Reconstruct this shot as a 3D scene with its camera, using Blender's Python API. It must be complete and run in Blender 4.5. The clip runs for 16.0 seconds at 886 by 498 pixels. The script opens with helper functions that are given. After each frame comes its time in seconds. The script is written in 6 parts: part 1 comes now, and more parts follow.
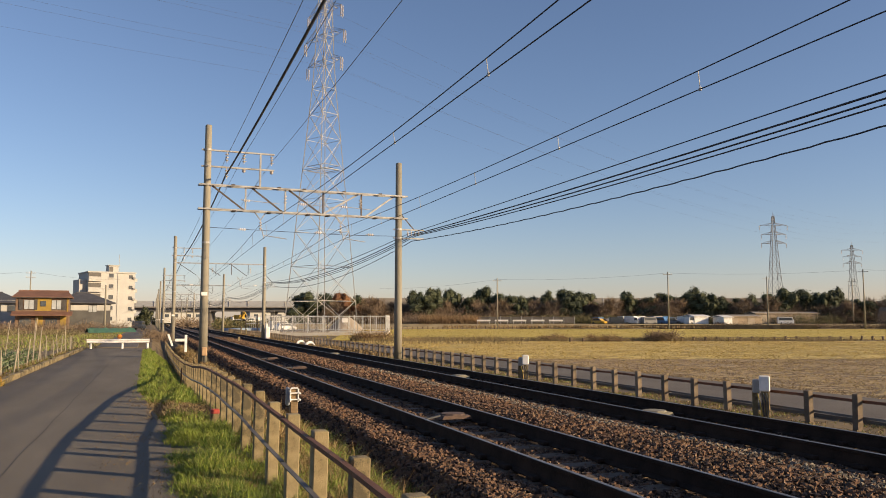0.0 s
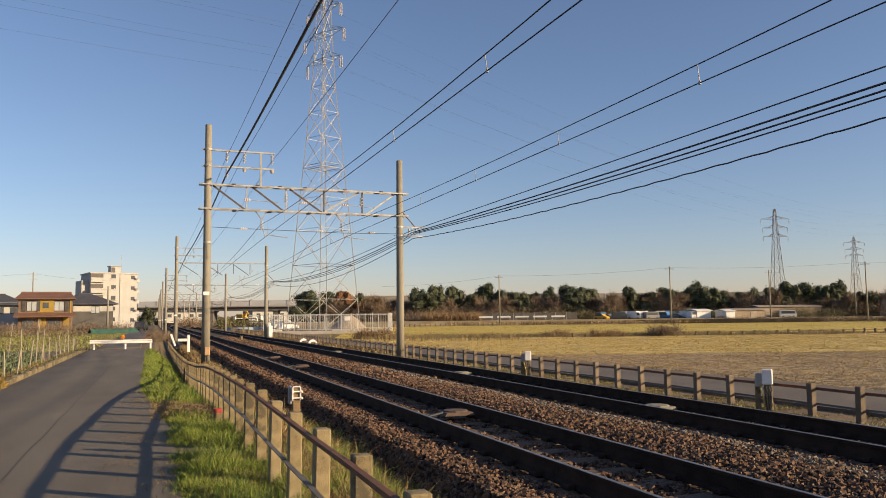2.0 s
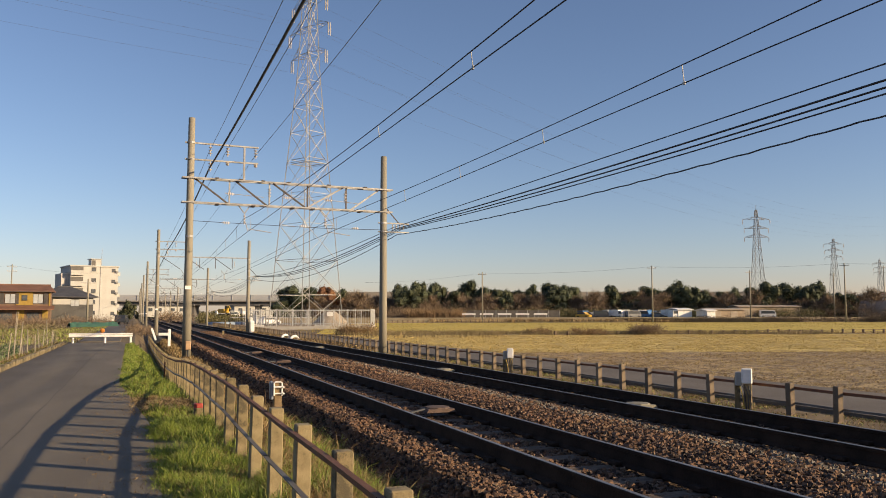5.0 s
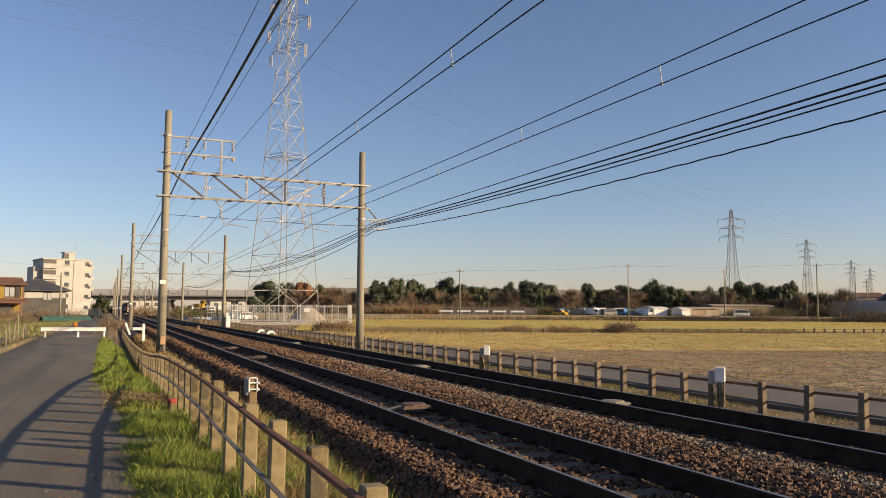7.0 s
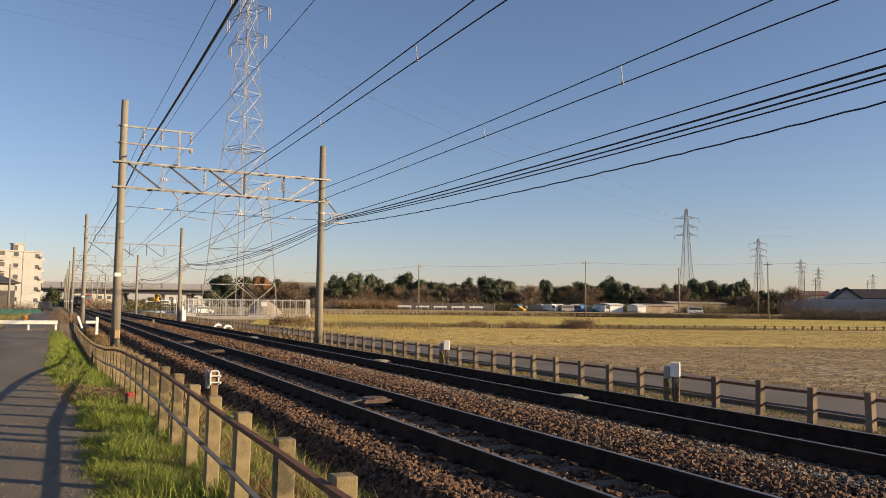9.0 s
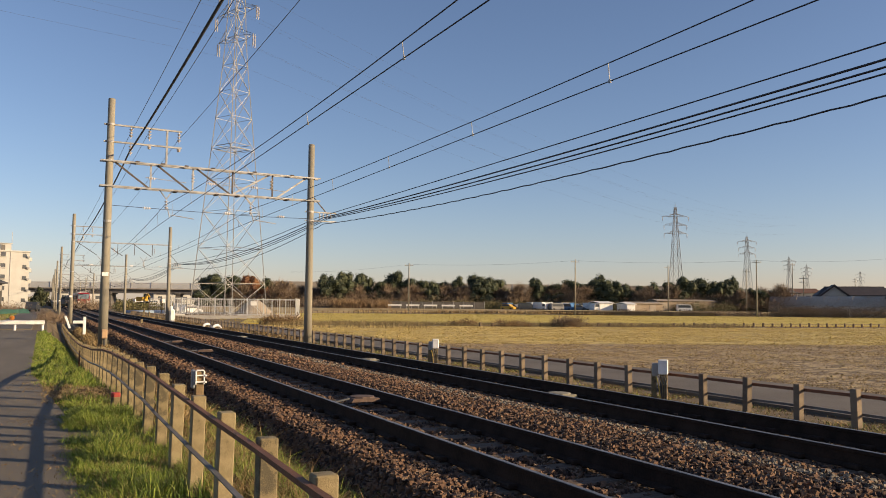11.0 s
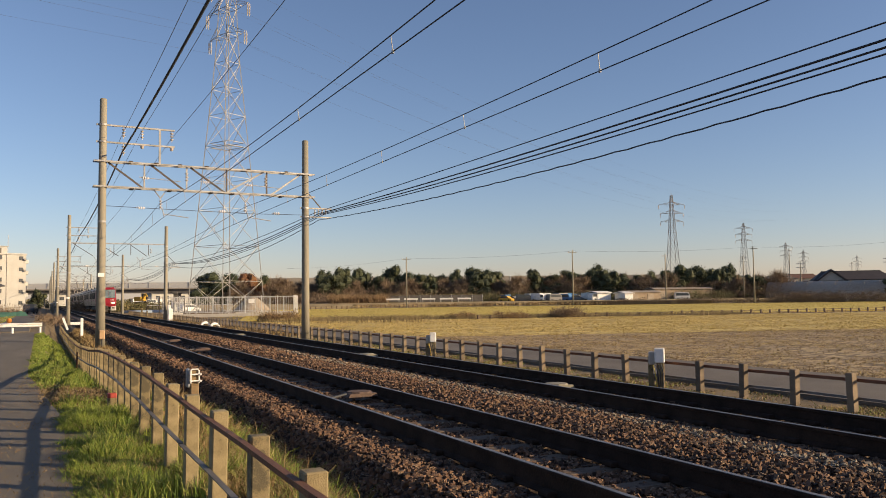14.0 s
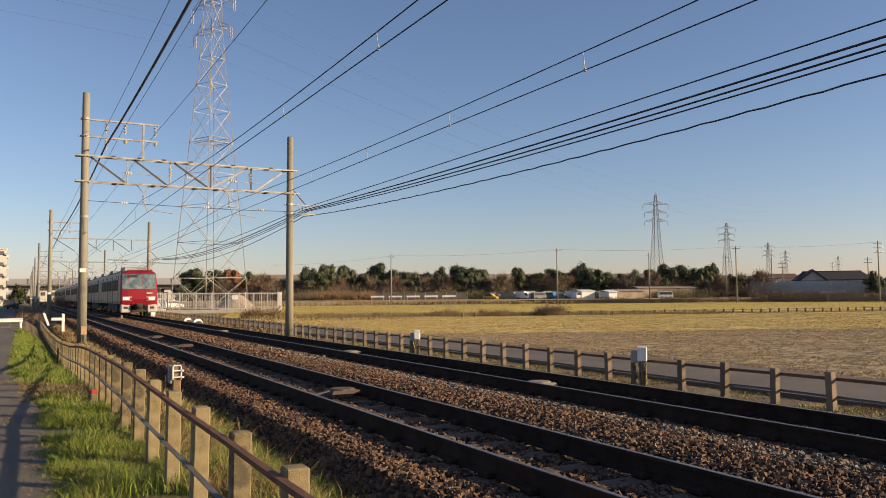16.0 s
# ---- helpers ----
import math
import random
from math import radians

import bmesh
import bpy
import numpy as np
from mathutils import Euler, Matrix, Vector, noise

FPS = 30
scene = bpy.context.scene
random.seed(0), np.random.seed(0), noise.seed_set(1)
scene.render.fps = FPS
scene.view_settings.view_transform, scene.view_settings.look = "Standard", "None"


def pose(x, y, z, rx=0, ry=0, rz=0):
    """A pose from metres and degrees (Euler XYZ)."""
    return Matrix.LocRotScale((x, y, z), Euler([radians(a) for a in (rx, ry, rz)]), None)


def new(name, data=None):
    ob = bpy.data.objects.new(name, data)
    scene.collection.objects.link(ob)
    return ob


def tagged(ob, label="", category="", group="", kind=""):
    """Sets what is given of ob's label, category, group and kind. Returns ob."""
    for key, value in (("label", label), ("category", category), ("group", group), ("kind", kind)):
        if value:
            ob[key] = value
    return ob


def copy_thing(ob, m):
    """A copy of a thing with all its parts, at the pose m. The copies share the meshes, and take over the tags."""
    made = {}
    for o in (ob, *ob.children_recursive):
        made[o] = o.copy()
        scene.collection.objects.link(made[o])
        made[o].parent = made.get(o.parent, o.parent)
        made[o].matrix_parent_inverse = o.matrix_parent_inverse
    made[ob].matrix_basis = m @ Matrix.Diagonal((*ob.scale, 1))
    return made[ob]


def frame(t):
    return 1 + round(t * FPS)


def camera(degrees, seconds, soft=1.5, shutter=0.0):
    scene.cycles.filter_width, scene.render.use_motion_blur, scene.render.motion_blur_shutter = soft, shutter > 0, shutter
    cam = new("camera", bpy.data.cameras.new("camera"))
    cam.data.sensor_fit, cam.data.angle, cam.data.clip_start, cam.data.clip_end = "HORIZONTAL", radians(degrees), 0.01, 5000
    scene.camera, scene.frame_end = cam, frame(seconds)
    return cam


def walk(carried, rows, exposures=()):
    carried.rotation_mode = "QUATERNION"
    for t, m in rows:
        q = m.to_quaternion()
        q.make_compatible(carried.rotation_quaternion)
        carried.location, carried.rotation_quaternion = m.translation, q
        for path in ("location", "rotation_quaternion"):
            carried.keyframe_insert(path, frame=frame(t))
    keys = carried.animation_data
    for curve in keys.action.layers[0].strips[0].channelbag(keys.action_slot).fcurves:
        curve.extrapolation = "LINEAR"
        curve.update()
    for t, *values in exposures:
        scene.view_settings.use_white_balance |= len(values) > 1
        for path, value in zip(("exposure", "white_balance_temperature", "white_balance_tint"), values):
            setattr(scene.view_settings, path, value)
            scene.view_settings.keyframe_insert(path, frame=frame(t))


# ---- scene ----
EYE = 1.55
cam = camera(58.0, 16.0, 0.92)
PATH = [
    (0.0, -20.0, 5.1, 0.0, 0.0, 0.0, 0.0), (0.5, -19.335, 5.145, 0.297, 0.003, 0.001, -0.001),
    (1.0, -19.665, 4.951, 0.21, 0.002, -0.001, 0.0), (1.5, -19.913, 4.803, 0.324, 0.013, -0.002, -0.001),
    (2.0, -19.827, 4.892, 0.637, 0.013, 0.002, -0.002), (2.5, -20.031, 4.855, 0.296, 0.012, -0.002, 0.0),
    (3.0, -20.103, 4.807, -0.06, 0.008, 0.009, -0.005), (3.5, -20.348, 4.898, -0.104, 0.009, 0.008, -0.001),
    (4.0, -20.518, 4.845, 0.18, 0.011, 0.006, -0.001), (5.2, -21.15, 4.6, 0.0, 0.015, 0.013, -0.003),
    (6.5, -21.942, 4.32, -0.34, 0.019, 0.02, -0.005),
    (7.0, -22.68, 4.423, -0.383, 0.018, 0.007, -0.001), (7.5, -22.703, 4.609, -0.478, 0.016, -0.002, 0.0),
    (8.0, -23.545, 4.286, -0.735, -0.001, -0.011, -0.014), (8.5, -24.95, 3.863, -0.514, -0.041, -0.022, -0.019),
    (9.0, -25.649, 4.127, -0.756, -0.054, -0.024, -0.015), (10.2, -26.2, 4.1, -0.66, -0.03, -0.026, -0.018),
    (11.5, -26.39, 3.931, -0.554, -0.005, -0.027, -0.019), (12.0, -26.167, 3.631, -0.358, -0.004, -0.042, -0.019),
    (12.5, -26.081, 3.617, -0.13, 0.005, -0.047, -0.014), (13.0, -26.263, 3.658, 0.253, 0.019, -0.042, -0.015),
    (13.5, -26.471, 3.644, 0.536, 0.034, -0.044, -0.017), (14.0, -26.459, 3.552, 0.716, 0.042, -0.044, -0.016),
    (14.5, -26.256, 3.439, 0.655, 0.046, -0.049, -0.016), (15.0, -26.692, 3.494, 0.521, 0.042, -0.054, -0.013),
    (15.5, -27.127, 3.426, 0.544, 0.045, -0.056, -0.018), (16.0, -27.558, 3.375, 0.388, 0.045, -0.059, -0.018),
]
walk(cam, [(t, pose(x, y, EYE + z, 90 + p, r, a)) for t, a, p, r, x, y, z in PATH])

# ---- light: a low winter sun behind the camera's right shoulder, clear sky ----
SUN_EL = 15.8
SUN_FROM = Vector((0.77, -0.64, 0)).normalized() * math.cos(radians(SUN_EL)) + Vector((0, 0, math.sin(radians(SUN_EL))))
sun = new("sun", bpy.data.lights.new("sun", "SUN"))
sun.data.energy, sun.data.angle, sun.data.color = 5.0, radians(0.55), (1.0, 0.76, 0.47)
sun.rotation_mode = "QUATERNION"
sun.rotation_quaternion = SUN_FROM.to_track_quat("Z", "Y")
world = bpy.data.worlds.new("sky")
scene.world = world
world.use_nodes = True
wn = world.node_tree
sky = wn.nodes.new("ShaderNodeTexSky")
sky.sky_type, sky.sun_disc = "NISHITA", False
sky.sun_elevation, sky.sun_rotation = radians(SUN_EL), math.atan2(SUN_FROM.x, SUN_FROM.y)
sky.air_density, sky.dust_density, sky.ozone_density = 0.95, 0.5, 6.0
tint = wn.nodes.new("ShaderNodeMix")
tint.data_type, tint.blend_type = "RGBA", "MULTIPLY"
tint.inputs["Factor"].default_value = 1.0
tint.inputs["B"].default_value = (1.79, 1.165, 0.935, 1)
wn.links.new(sky.outputs[0], tint.inputs["A"])
wn.links.new(tint.outputs["Result"], wn.nodes["Background"].inputs[0])
wn.nodes["Background"].inputs[1].default_value = 0.097
scene.view_settings.exposure = 0.6


# ---- materials ----
def mat(name, c1, c2=None, scale=3.0, rough=0.8, metal=0.0, bump=0.0, fine=40.0, island=0.0, rand=0.0, c3=None, spread=(0.35, 0.65), stretch=None, spec=0.5):
    """Two colours mixed by coarse and fine noise, a third in small spots; bump from the fine noise."""
    m = bpy.data.materials.new(name)
    m.use_nodes = True
    nt = m.node_tree
    N, L = nt.nodes, nt.links
    b = N["Principled BSDF"]
    b.inputs["Roughness"].default_value, b.inputs["Metallic"].default_value = rough, metal
    b.inputs["Specular IOR Level"].default_value = spec
    tc = N.new("ShaderNodeTexCoord")
    src = tc.outputs["Object"]
    if stretch:
        mp = N.new("ShaderNodeMapping")
        mp.inputs["Scale"].default_value = stretch
        L.new(src, mp.inputs[0])
        src = mp.outputs[0]
    n1, n2 = N.new("ShaderNodeTexNoise"), N.new("ShaderNodeTexNoise")
    for n, s, d in ((n1, scale, 4), (n2, fine, 3)):
        n.inputs["Scale"].default_value, n.inputs["Detail"].default_value = s, d
        L.new(src, n.inputs["Vector"])
    add = N.new("ShaderNodeMath")
    add.operation = "MULTIPLY_ADD"
    L.new(n2.outputs[0], add.inputs[0])
    add.inputs[1].default_value = 0.45
    L.new(n1.outputs[0], add.inputs[2])
    fac = add.outputs[0]
    off = 0.225
    if island or rand:
        info = N.new("ShaderNodeNewGeometry" if island else "ShaderNodeObjectInfo")
        ad2 = N.new("ShaderNodeMath")
        ad2.operation = "MULTIPLY_ADD"
        L.new(info.outputs["Random Per Island" if island else "Random"], ad2.inputs[0])
        ad2.inputs[1].default_value = island or rand
        L.new(fac, ad2.inputs[2])
        fac = ad2.outputs[0]
        off += (island or rand) / 2
    ramp = N.new("ShaderNodeValToRGB")
    ramp.color_ramp.elements[0].position, ramp.color_ramp.elements[1].position = spread[0] + off, spread[1] + off
    ramp.color_ramp.elements[0].color = (*c1, 1)
    ramp.color_ramp.elements[1].color = (*(c2 or [v * 0.8 for v in c1]), 1)
    if c3:
        e = ramp.color_ramp.elements.new(min(0.99, spread[1] + off + 0.12))
        e.color = (*c3, 1)
    L.new(fac, ramp.inputs[0])
    L.new(ramp.outputs[0], b.inputs["Base Color"])
    if bump:
        bp = N.new("ShaderNodeBump")
        bp.inputs["Strength"].default_value, bp.inputs["Distance"].default_value = min(1.0, bump), 0.02
        L.new(n2.outputs[0], bp.inputs["Height"])
        L.new(bp.outputs[0], b.inputs["Normal"])
    return m


ASPHALT = mat("asphalt", (0.118, 0.099, 0.074), (0.158, 0.134, 0.10), 0.7, 0.92, bump=0.5, fine=80, c3=(0.20, 0.17, 0.128), stretch=(1.6, 0.35, 1))
OLDASPHALT = mat("old_dark_asphalt", (0.105, 0.088, 0.07), (0.14, 0.12, 0.096), 0.5, 0.9, bump=0.35, fine=60, c3=(0.17, 0.145, 0.115))
EARTH = mat("dry_earth", (0.10, 0.07, 0.036), (0.18, 0.13, 0.065), 0.6, 0.95, bump=0.7, fine=8, c3=(0.23, 0.175, 0.085))
BALLAST = mat("ballast_bed", (0.045, 0.026, 0.017), (0.08, 0.048, 0.03), 3, 0.95, bump=1.0, fine=30)
STONE = mat("ballast_stone", (0.046, 0.027, 0.018), (0.15, 0.083, 0.047), 1.2, 0.9, bump=0.3, fine=60, island=0.7, c3=(0.34, 0.235, 0.145))
STONE2 = mat("pale_ballast_stone", (0.085, 0.072, 0.056), (0.21, 0.18, 0.14), 1.2, 0.9, bump=0.3, fine=60, island=0.5)
CONCRETE = mat("weathered_concrete", (0.30, 0.24, 0.13), (0.20, 0.155, 0.08), 9.0, 0.92, bump=0.4, fine=200, c3=(0.09, 0.075, 0.045), rand=0.22, spread=(0.28, 0.56))
POLEC = mat("pole_concrete", (0.265, 0.24, 0.185), (0.195, 0.178, 0.135), 1.2, 0.85, bump=0.2, fine=30, stretch=(1, 1, 0.15))
RUST = mat("rusty_steel", (0.115, 0.05, 0.028), (0.19, 0.085, 0.045), 3, 0.75, 0.2, bump=0.4, fine=50, c3=(0.07, 0.04, 0.03))
RAILSIDE = mat("rail_steel", (0.024, 0.015, 0.011), (0.045, 0.027, 0.019), 4, 0.9, 0.0, bump=0.3, fine=50, spec=0.15)
RAILHEAD = mat("worn_rail_head", (0.34, 0.30, 0.26), (0.22, 0.19, 0.165), 2, 0.45, 0.8)
GALV = mat("galvanised_steel", (0.40, 0.39, 0.36), (0.31, 0.30, 0.28), 1.5, 0.6, 0.3, bump=0.1, fine=30)
OLDSTEEL = mat("weathered_grey_steel", (0.42, 0.415, 0.405), (0.25, 0.24, 0.225), 3, 0.6, 0.3, bump=0.15, fine=30)
WIRE = mat("wire", (0.02, 0.022, 0.028), (0.035, 0.035, 0.04), 2, 0.6)
WIREGREY = mat("aluminium_wire", (0.10, 0.11, 0.13), (0.07, 0.075, 0.09), 2, 0.5, 0.4)
WHITE = mat("white_paint", (0.78, 0.77, 0.74), (0.66, 0.64, 0.60), 2.5, 0.6, bump=0.1, fine=20)
PORCELAIN = mat("porcelain", (0.62, 0.58, 0.54), (0.5, 0.45, 0.42), 5, 0.3)
WOODT = mat("oiled_timber", (0.085, 0.057, 0.038), (0.15, 0.105, 0.07), 4, 0.9, bump=0.5, fine=30, stretch=(0.3, 3, 3))
GRASS = mat("green_grass", (0.075, 0.13, 0.012), (0.20, 0.255, 0.03), 1.2, 0.75, fine=12, island=0.55, c3=(0.34, 0.305, 0.095))
DRYGRASS = mat("dry_grass", (0.26, 0.175, 0.07), (0.16, 0.10, 0.04), 1.0, 0.85, fine=12, island=0.5, c3=(0.40, 0.31, 0.15))
DULLGRASS = mat("dull_rough_grass", (0.15, 0.12, 0.055), (0.21, 0.175, 0.085), 0.5, 0.9, fine=8, island=0.5, c3=(0.27, 0.22, 0.12))
TURF = mat("turf", (0.075, 0.09, 0.022), (0.12, 0.105, 0.036), 1.5, 0.95, bump=1.0, fine=25, c3=(0.16, 0.115, 0.055))
STRAW = mat("straw_field", (0.29, 0.21, 0.055), (0.63, 0.475, 0.145), 0.8, 0.95, bump=1.0, fine=3.0, spread=(0.43, 0.58), stretch=(1, 1.8, 1), c3=(0.17, 0.14, 0.05))
OLIVE = mat("regrown_stubble_field", (0.40, 0.31, 0.05), (0.55, 0.41, 0.075), 0.15, 0.95, bump=1.0, fine=4, c3=(0.44, 0.33, 0.10))
PLOUGH = mat("ploughed_field", (0.12, 0.083, 0.047), (0.38, 0.285, 0.15), 2.4, 0.95, bump=1.0, fine=9.0, spread=(0.42, 0.58), c3=(0.46, 0.34, 0.15), stretch=(1, 1.8, 1))


# ---- mesh helpers ----
def frame_from(axis):
    z = Vector(axis).normalized()
    x = z.cross(Vector((0, 1, 0)) if abs(z.y) < 0.9 else Vector((1, 0, 0))).normalized()
    return x, z.cross(x), z


class Build:
    """Gathers rounded boxes, tapered tubes and sheets into one mesh."""

    def __init__(self):
        self.v, self.f = [], []

    def add(self, verts, faces):
        o = len(self.v)
        self.v += [tuple(p) for p in verts]
        self.f += [tuple(i + o for i in q) for q in faces]
        return self

    def box(self, c, s, bevel=0.0, m=None):
        hx, hy, hz = s[0] / 2, s[1] / 2, s[2] / 2
        if bevel <= 0:
            vs = [(x, y, z) for x in (-hx, hx) for y in (-hy, hy) for z in (-hz, hz)]
            fs = [(0, 1, 3, 2), (4, 6, 7, 5), (0, 4, 5, 1), (2, 3, 7, 6), (0, 2, 6, 4), (1, 5, 7, 3)]
        else:
            b = min(bevel, 0.45 * min(s))
            vs, fs, ix = [], [], {}
            for X in (-1, 1):
                for Y in (-1, 1):
                    for Z in (-1, 1):
                        for k, p in enumerate(((X * hx, Y * (hy - b), Z * (hz - b)), (X * (hx - b), Y * hy, Z * (hz - b)), (X * (hx - b), Y * (hy - b), Z * hz))):
                            ix[X, Y, Z, k] = len(vs)
                            vs.append(p)
            for k in range(3):
                a, c2 = [i for i in range(3) if i != k]
                for sgn in (-1, 1):
                    q = []
                    for u, w in ((-1, -1), (1, -1), (1, 1), (-1, 1)):
                        key = [0, 0, 0]
                        key[k], key[a], key[c2] = sgn, u, w
                        q.append(ix[(*key, k)])
                    fs.append(q if sgn * (1 if k != 1 else -1) > 0 else q[::-1])
                for u in (-1, 1):
                    for w in (-1, 1):
                        q = []
                        for end, order in ((-1, (a, c2)), (1, (c2, a))):
                            key = [0, 0, 0]
                            key[k], key[a], key[c2] = end, u, w
                            q += [ix[(*key, order[0])], ix[(*key, order[1])]]
                        fs.append(q if u * w * (1 if k != 1 else -1) > 0 else q[::-1])
            for X in (-1, 1):
                for Y in (-1, 1):
                    for Z in (-1, 1):
                        q = [ix[X, Y, Z, k] for k in range(3)]
                        fs.append(q if X * Y * Z > 0 else q[::-1])
        mm = (m or Matrix.Identity(4))
        c = Vector(c)
        return self.add([mm @ (Vector(p) + c) if m is None else mm @ Vector(p) + c for p in vs], fs)

    def rod(self, p, q, r, r2=None, n=6, cap=True):
        p, q, r2 = Vector(p), Vector(q), r if r2 is None else r2
        x, y, _ = frame_from(q - p)
        vs = [e + (x * math.cos(2 * math.pi * i / n) + y * math.sin(2 * math.pi * i / n)) * k for e, k in ((p, r), (q, r2)) for i in range(n)]
        fs = [(i, (i + 1) % n, n + (i + 1) % n, n + i) for i in range(n)]
        if cap:
            fs += [tuple(range(n))[::-1], tuple(range(n, 2 * n))]
        return self.add(vs, fs)

    def beam(self, p, q, w, h):
        """A square bar from p to q."""
        p, q = Vector(p), Vector(q)
        x, y, _ = frame_from(q - p)
        vs = [e + x * a * w / 2 + y * b * h / 2 for e in (p, q) for a, b in ((-1, -1), (1, -1), (1, 1), (-1, 1))]
        return self.add(vs, [(0, 1, 5, 4), (1, 2, 6, 5), (2, 3, 7, 6), (3, 0, 4, 7), (3, 2, 1, 0), (4, 5, 6, 7)])

    def tube(self, pts, r, n=5):
        pts = [Vector(p) for p in pts]
        vs, fs = [], []
        for i, p in enumerate(pts):
            x, y, _ = frame_from(pts[min(i + 1, len(pts) - 1)] - pts[max(i - 1, 0)])
            vs += [p + (x * math.cos(2 * math.pi * k / n) + y * math.sin(2 * math.pi * k / n)) * r for k in range(n)]
        for i in range(len(pts) - 1):
            fs += [(i * n + k, i * n + (k + 1) % n, (i + 1) * n + (k + 1) % n, (i + 1) * n + k) for k in range(n)]
        return self.add(vs, fs)

    def lathe(self, prof, c=(0, 0, 0), n=12):
        """A turned shape about z: (radius, height) from bottom to top."""
        vs = [(c[0] + r * math.cos(2 * math.pi * k / n), c[1] + r * math.sin(2 * math.pi * k / n), c[2] + z) for r, z in prof for k in range(n)]
        fs = [(i * n + k, i * n + (k + 1) % n, (i + 1) * n + (k + 1) % n, (i + 1) * n + k) for i in range(len(prof) - 1) for k in range(n)]
        fs += [tuple(range(n))[::-1], tuple(range((len(prof) - 1) * n, len(prof) * n))]
        return self.add(vs, fs)

    def prism(self, outline, y0, y1):
        """A closed outline of (x, z) drawn along y."""
        n = len(outline)
        vs = [(x, y, z) for y in (y0, y1) for x, z in outline]
        fs = [(i, n + i, n + (i + 1) % n, (i + 1) % n) for i in range(n)]
        return self.add(vs, fs + [tuple(range(n)), tuple(range(n, 2 * n))[::-1]])

    def mesh(self, name, material):
        me = bpy.data.meshes.new(name)
        me.from_pydata(self.v, [], self.f)
        me.materials.append(material)
        me.update()
        return me


def part(name, b, material, parent=None, label="", smooth=False):
    me = b.mesh(name, material)
    if smooth:
        me.shade_smooth()
    ob = new(name, me)
    ob.parent = parent
    return tagged(ob, label)


def thing(name, label, category, at=None, group="", kind=""):
    ob = new(name)
    if at:
        ob.matrix_basis = at
    return tagged(ob, label, category, group, kind)


def setting(name, b, material, label, category, kind="structure", smooth=False):
    return tagged(part(name, b, material, None, "", smooth), label, category, "", kind)


def quick_mesh(name, verts, faces, material):
    """A mesh from arrays: verts (n, 3), faces (m, k)."""
    me = bpy.data.meshes.new(name)
    nf, k = faces.shape
    me.vertices.add(len(verts))
    me.vertices.foreach_set("co", np.ascontiguousarray(verts, dtype=np.float32).ravel())
    me.loops.add(nf * k)
    me.loops.foreach_set("vertex_index", np.ascontiguousarray(faces, dtype=np.int32).ravel())
    me.polygons.add(nf)
    me.polygons.foreach_set("loop_start", np.arange(0, nf * k, k, dtype=np.int32))
    me.materials.append(material)
    me.update(calc_edges=True)
    me.shade_flat()
    me.validate()
    return me


rng = np.random.default_rng(7)


def blades(name, xs, ys, zs, hs, ws, material, lean=0.5):
    """Many bent grass blades, two triangles and a quad's worth each."""
    n = len(xs)
    a = rng.uniform(0, 2 * np.pi, n)
    la = rng.uniform(0, 2 * np.pi, n)
    ln = rng.uniform(0.1, 1.0, n) * lean * hs
    base = np.stack([xs, ys, zs], 1)
    side = np.stack([np.cos(a), np.sin(a), np.zeros(n)], 1) * ws[:, None] / 2
    bend = np.stack([np.cos(la), np.sin(la), np.zeros(n)], 1)
    mid = base + bend * (ln * 0.35)[:, None] + np.array([0, 0, 1]) * (hs * 0.6)[:, None]
    tip = base + bend * ln[:, None] + np.array([0, 0, 1]) * (hs * rng.uniform(0.75, 1, n))[:, None]
    v = np.stack([base - side, base + side, mid + side * 0.7, mid - side * 0.7, tip], 1).reshape(-1, 3)
    i = np.arange(n)[:, None] * 5
    f = np.concatenate([i + np.array([[0, 1, 2]]), i + np.array([[0, 2, 3]]), i + np.array([[3, 2, 4]])], 0)
    return new(name, quick_mesh(name, v, f, material))


def stones(name, xs, ys, zs, size, material):
    """Angular broken stones: crooked six-sided blocks with random squash and turn."""
    ico = np.array([(x, y, z) for x in (-0.8, 0.8) for y in (-0.8, 0.8) for z in (-0.8, 0.8)])
    tri = np.array([(0, 1, 3), (0, 3, 2), (4, 6, 7), (4, 7, 5), (0, 4, 5), (0, 5, 1), (2, 3, 7), (2, 7, 6), (0, 2, 6), (0, 6, 4), (1, 5, 7), (1, 7, 3)])
    n = len(xs)
    v = ico[None] * rng.uniform(0.45, 1.25, (n, 8, 3)) * (rng.uniform(0.6, 1.25, (n, 1, 3)) * size[:, None, None])
    a, b = rng.uniform(0, 2 * np.pi, n), rng.uniform(-1.5, 1.5, n)
    ca, sa, cb, sb = np.cos(a), np.sin(a), np.cos(b), np.sin(b)
    x, y, z = v[..., 0], v[..., 1], v[..., 2]
    y, z = y * cb[:, None] - z * sb[:, None], y * sb[:, None] + z * cb[:, None]
    x, y = x * ca[:, None] - y * sa[:, None], x * sa[:, None] + y * ca[:, None]
    v = np.stack([x + xs[:, None], y + ys[:, None], z + zs[:, None]], -1).reshape(-1, 3)
    f = (np.arange(n)[:, None, None] * 8 + tri[None]).reshape(-1, 3)
    return new(name, quick_mesh(name, v, f, material))


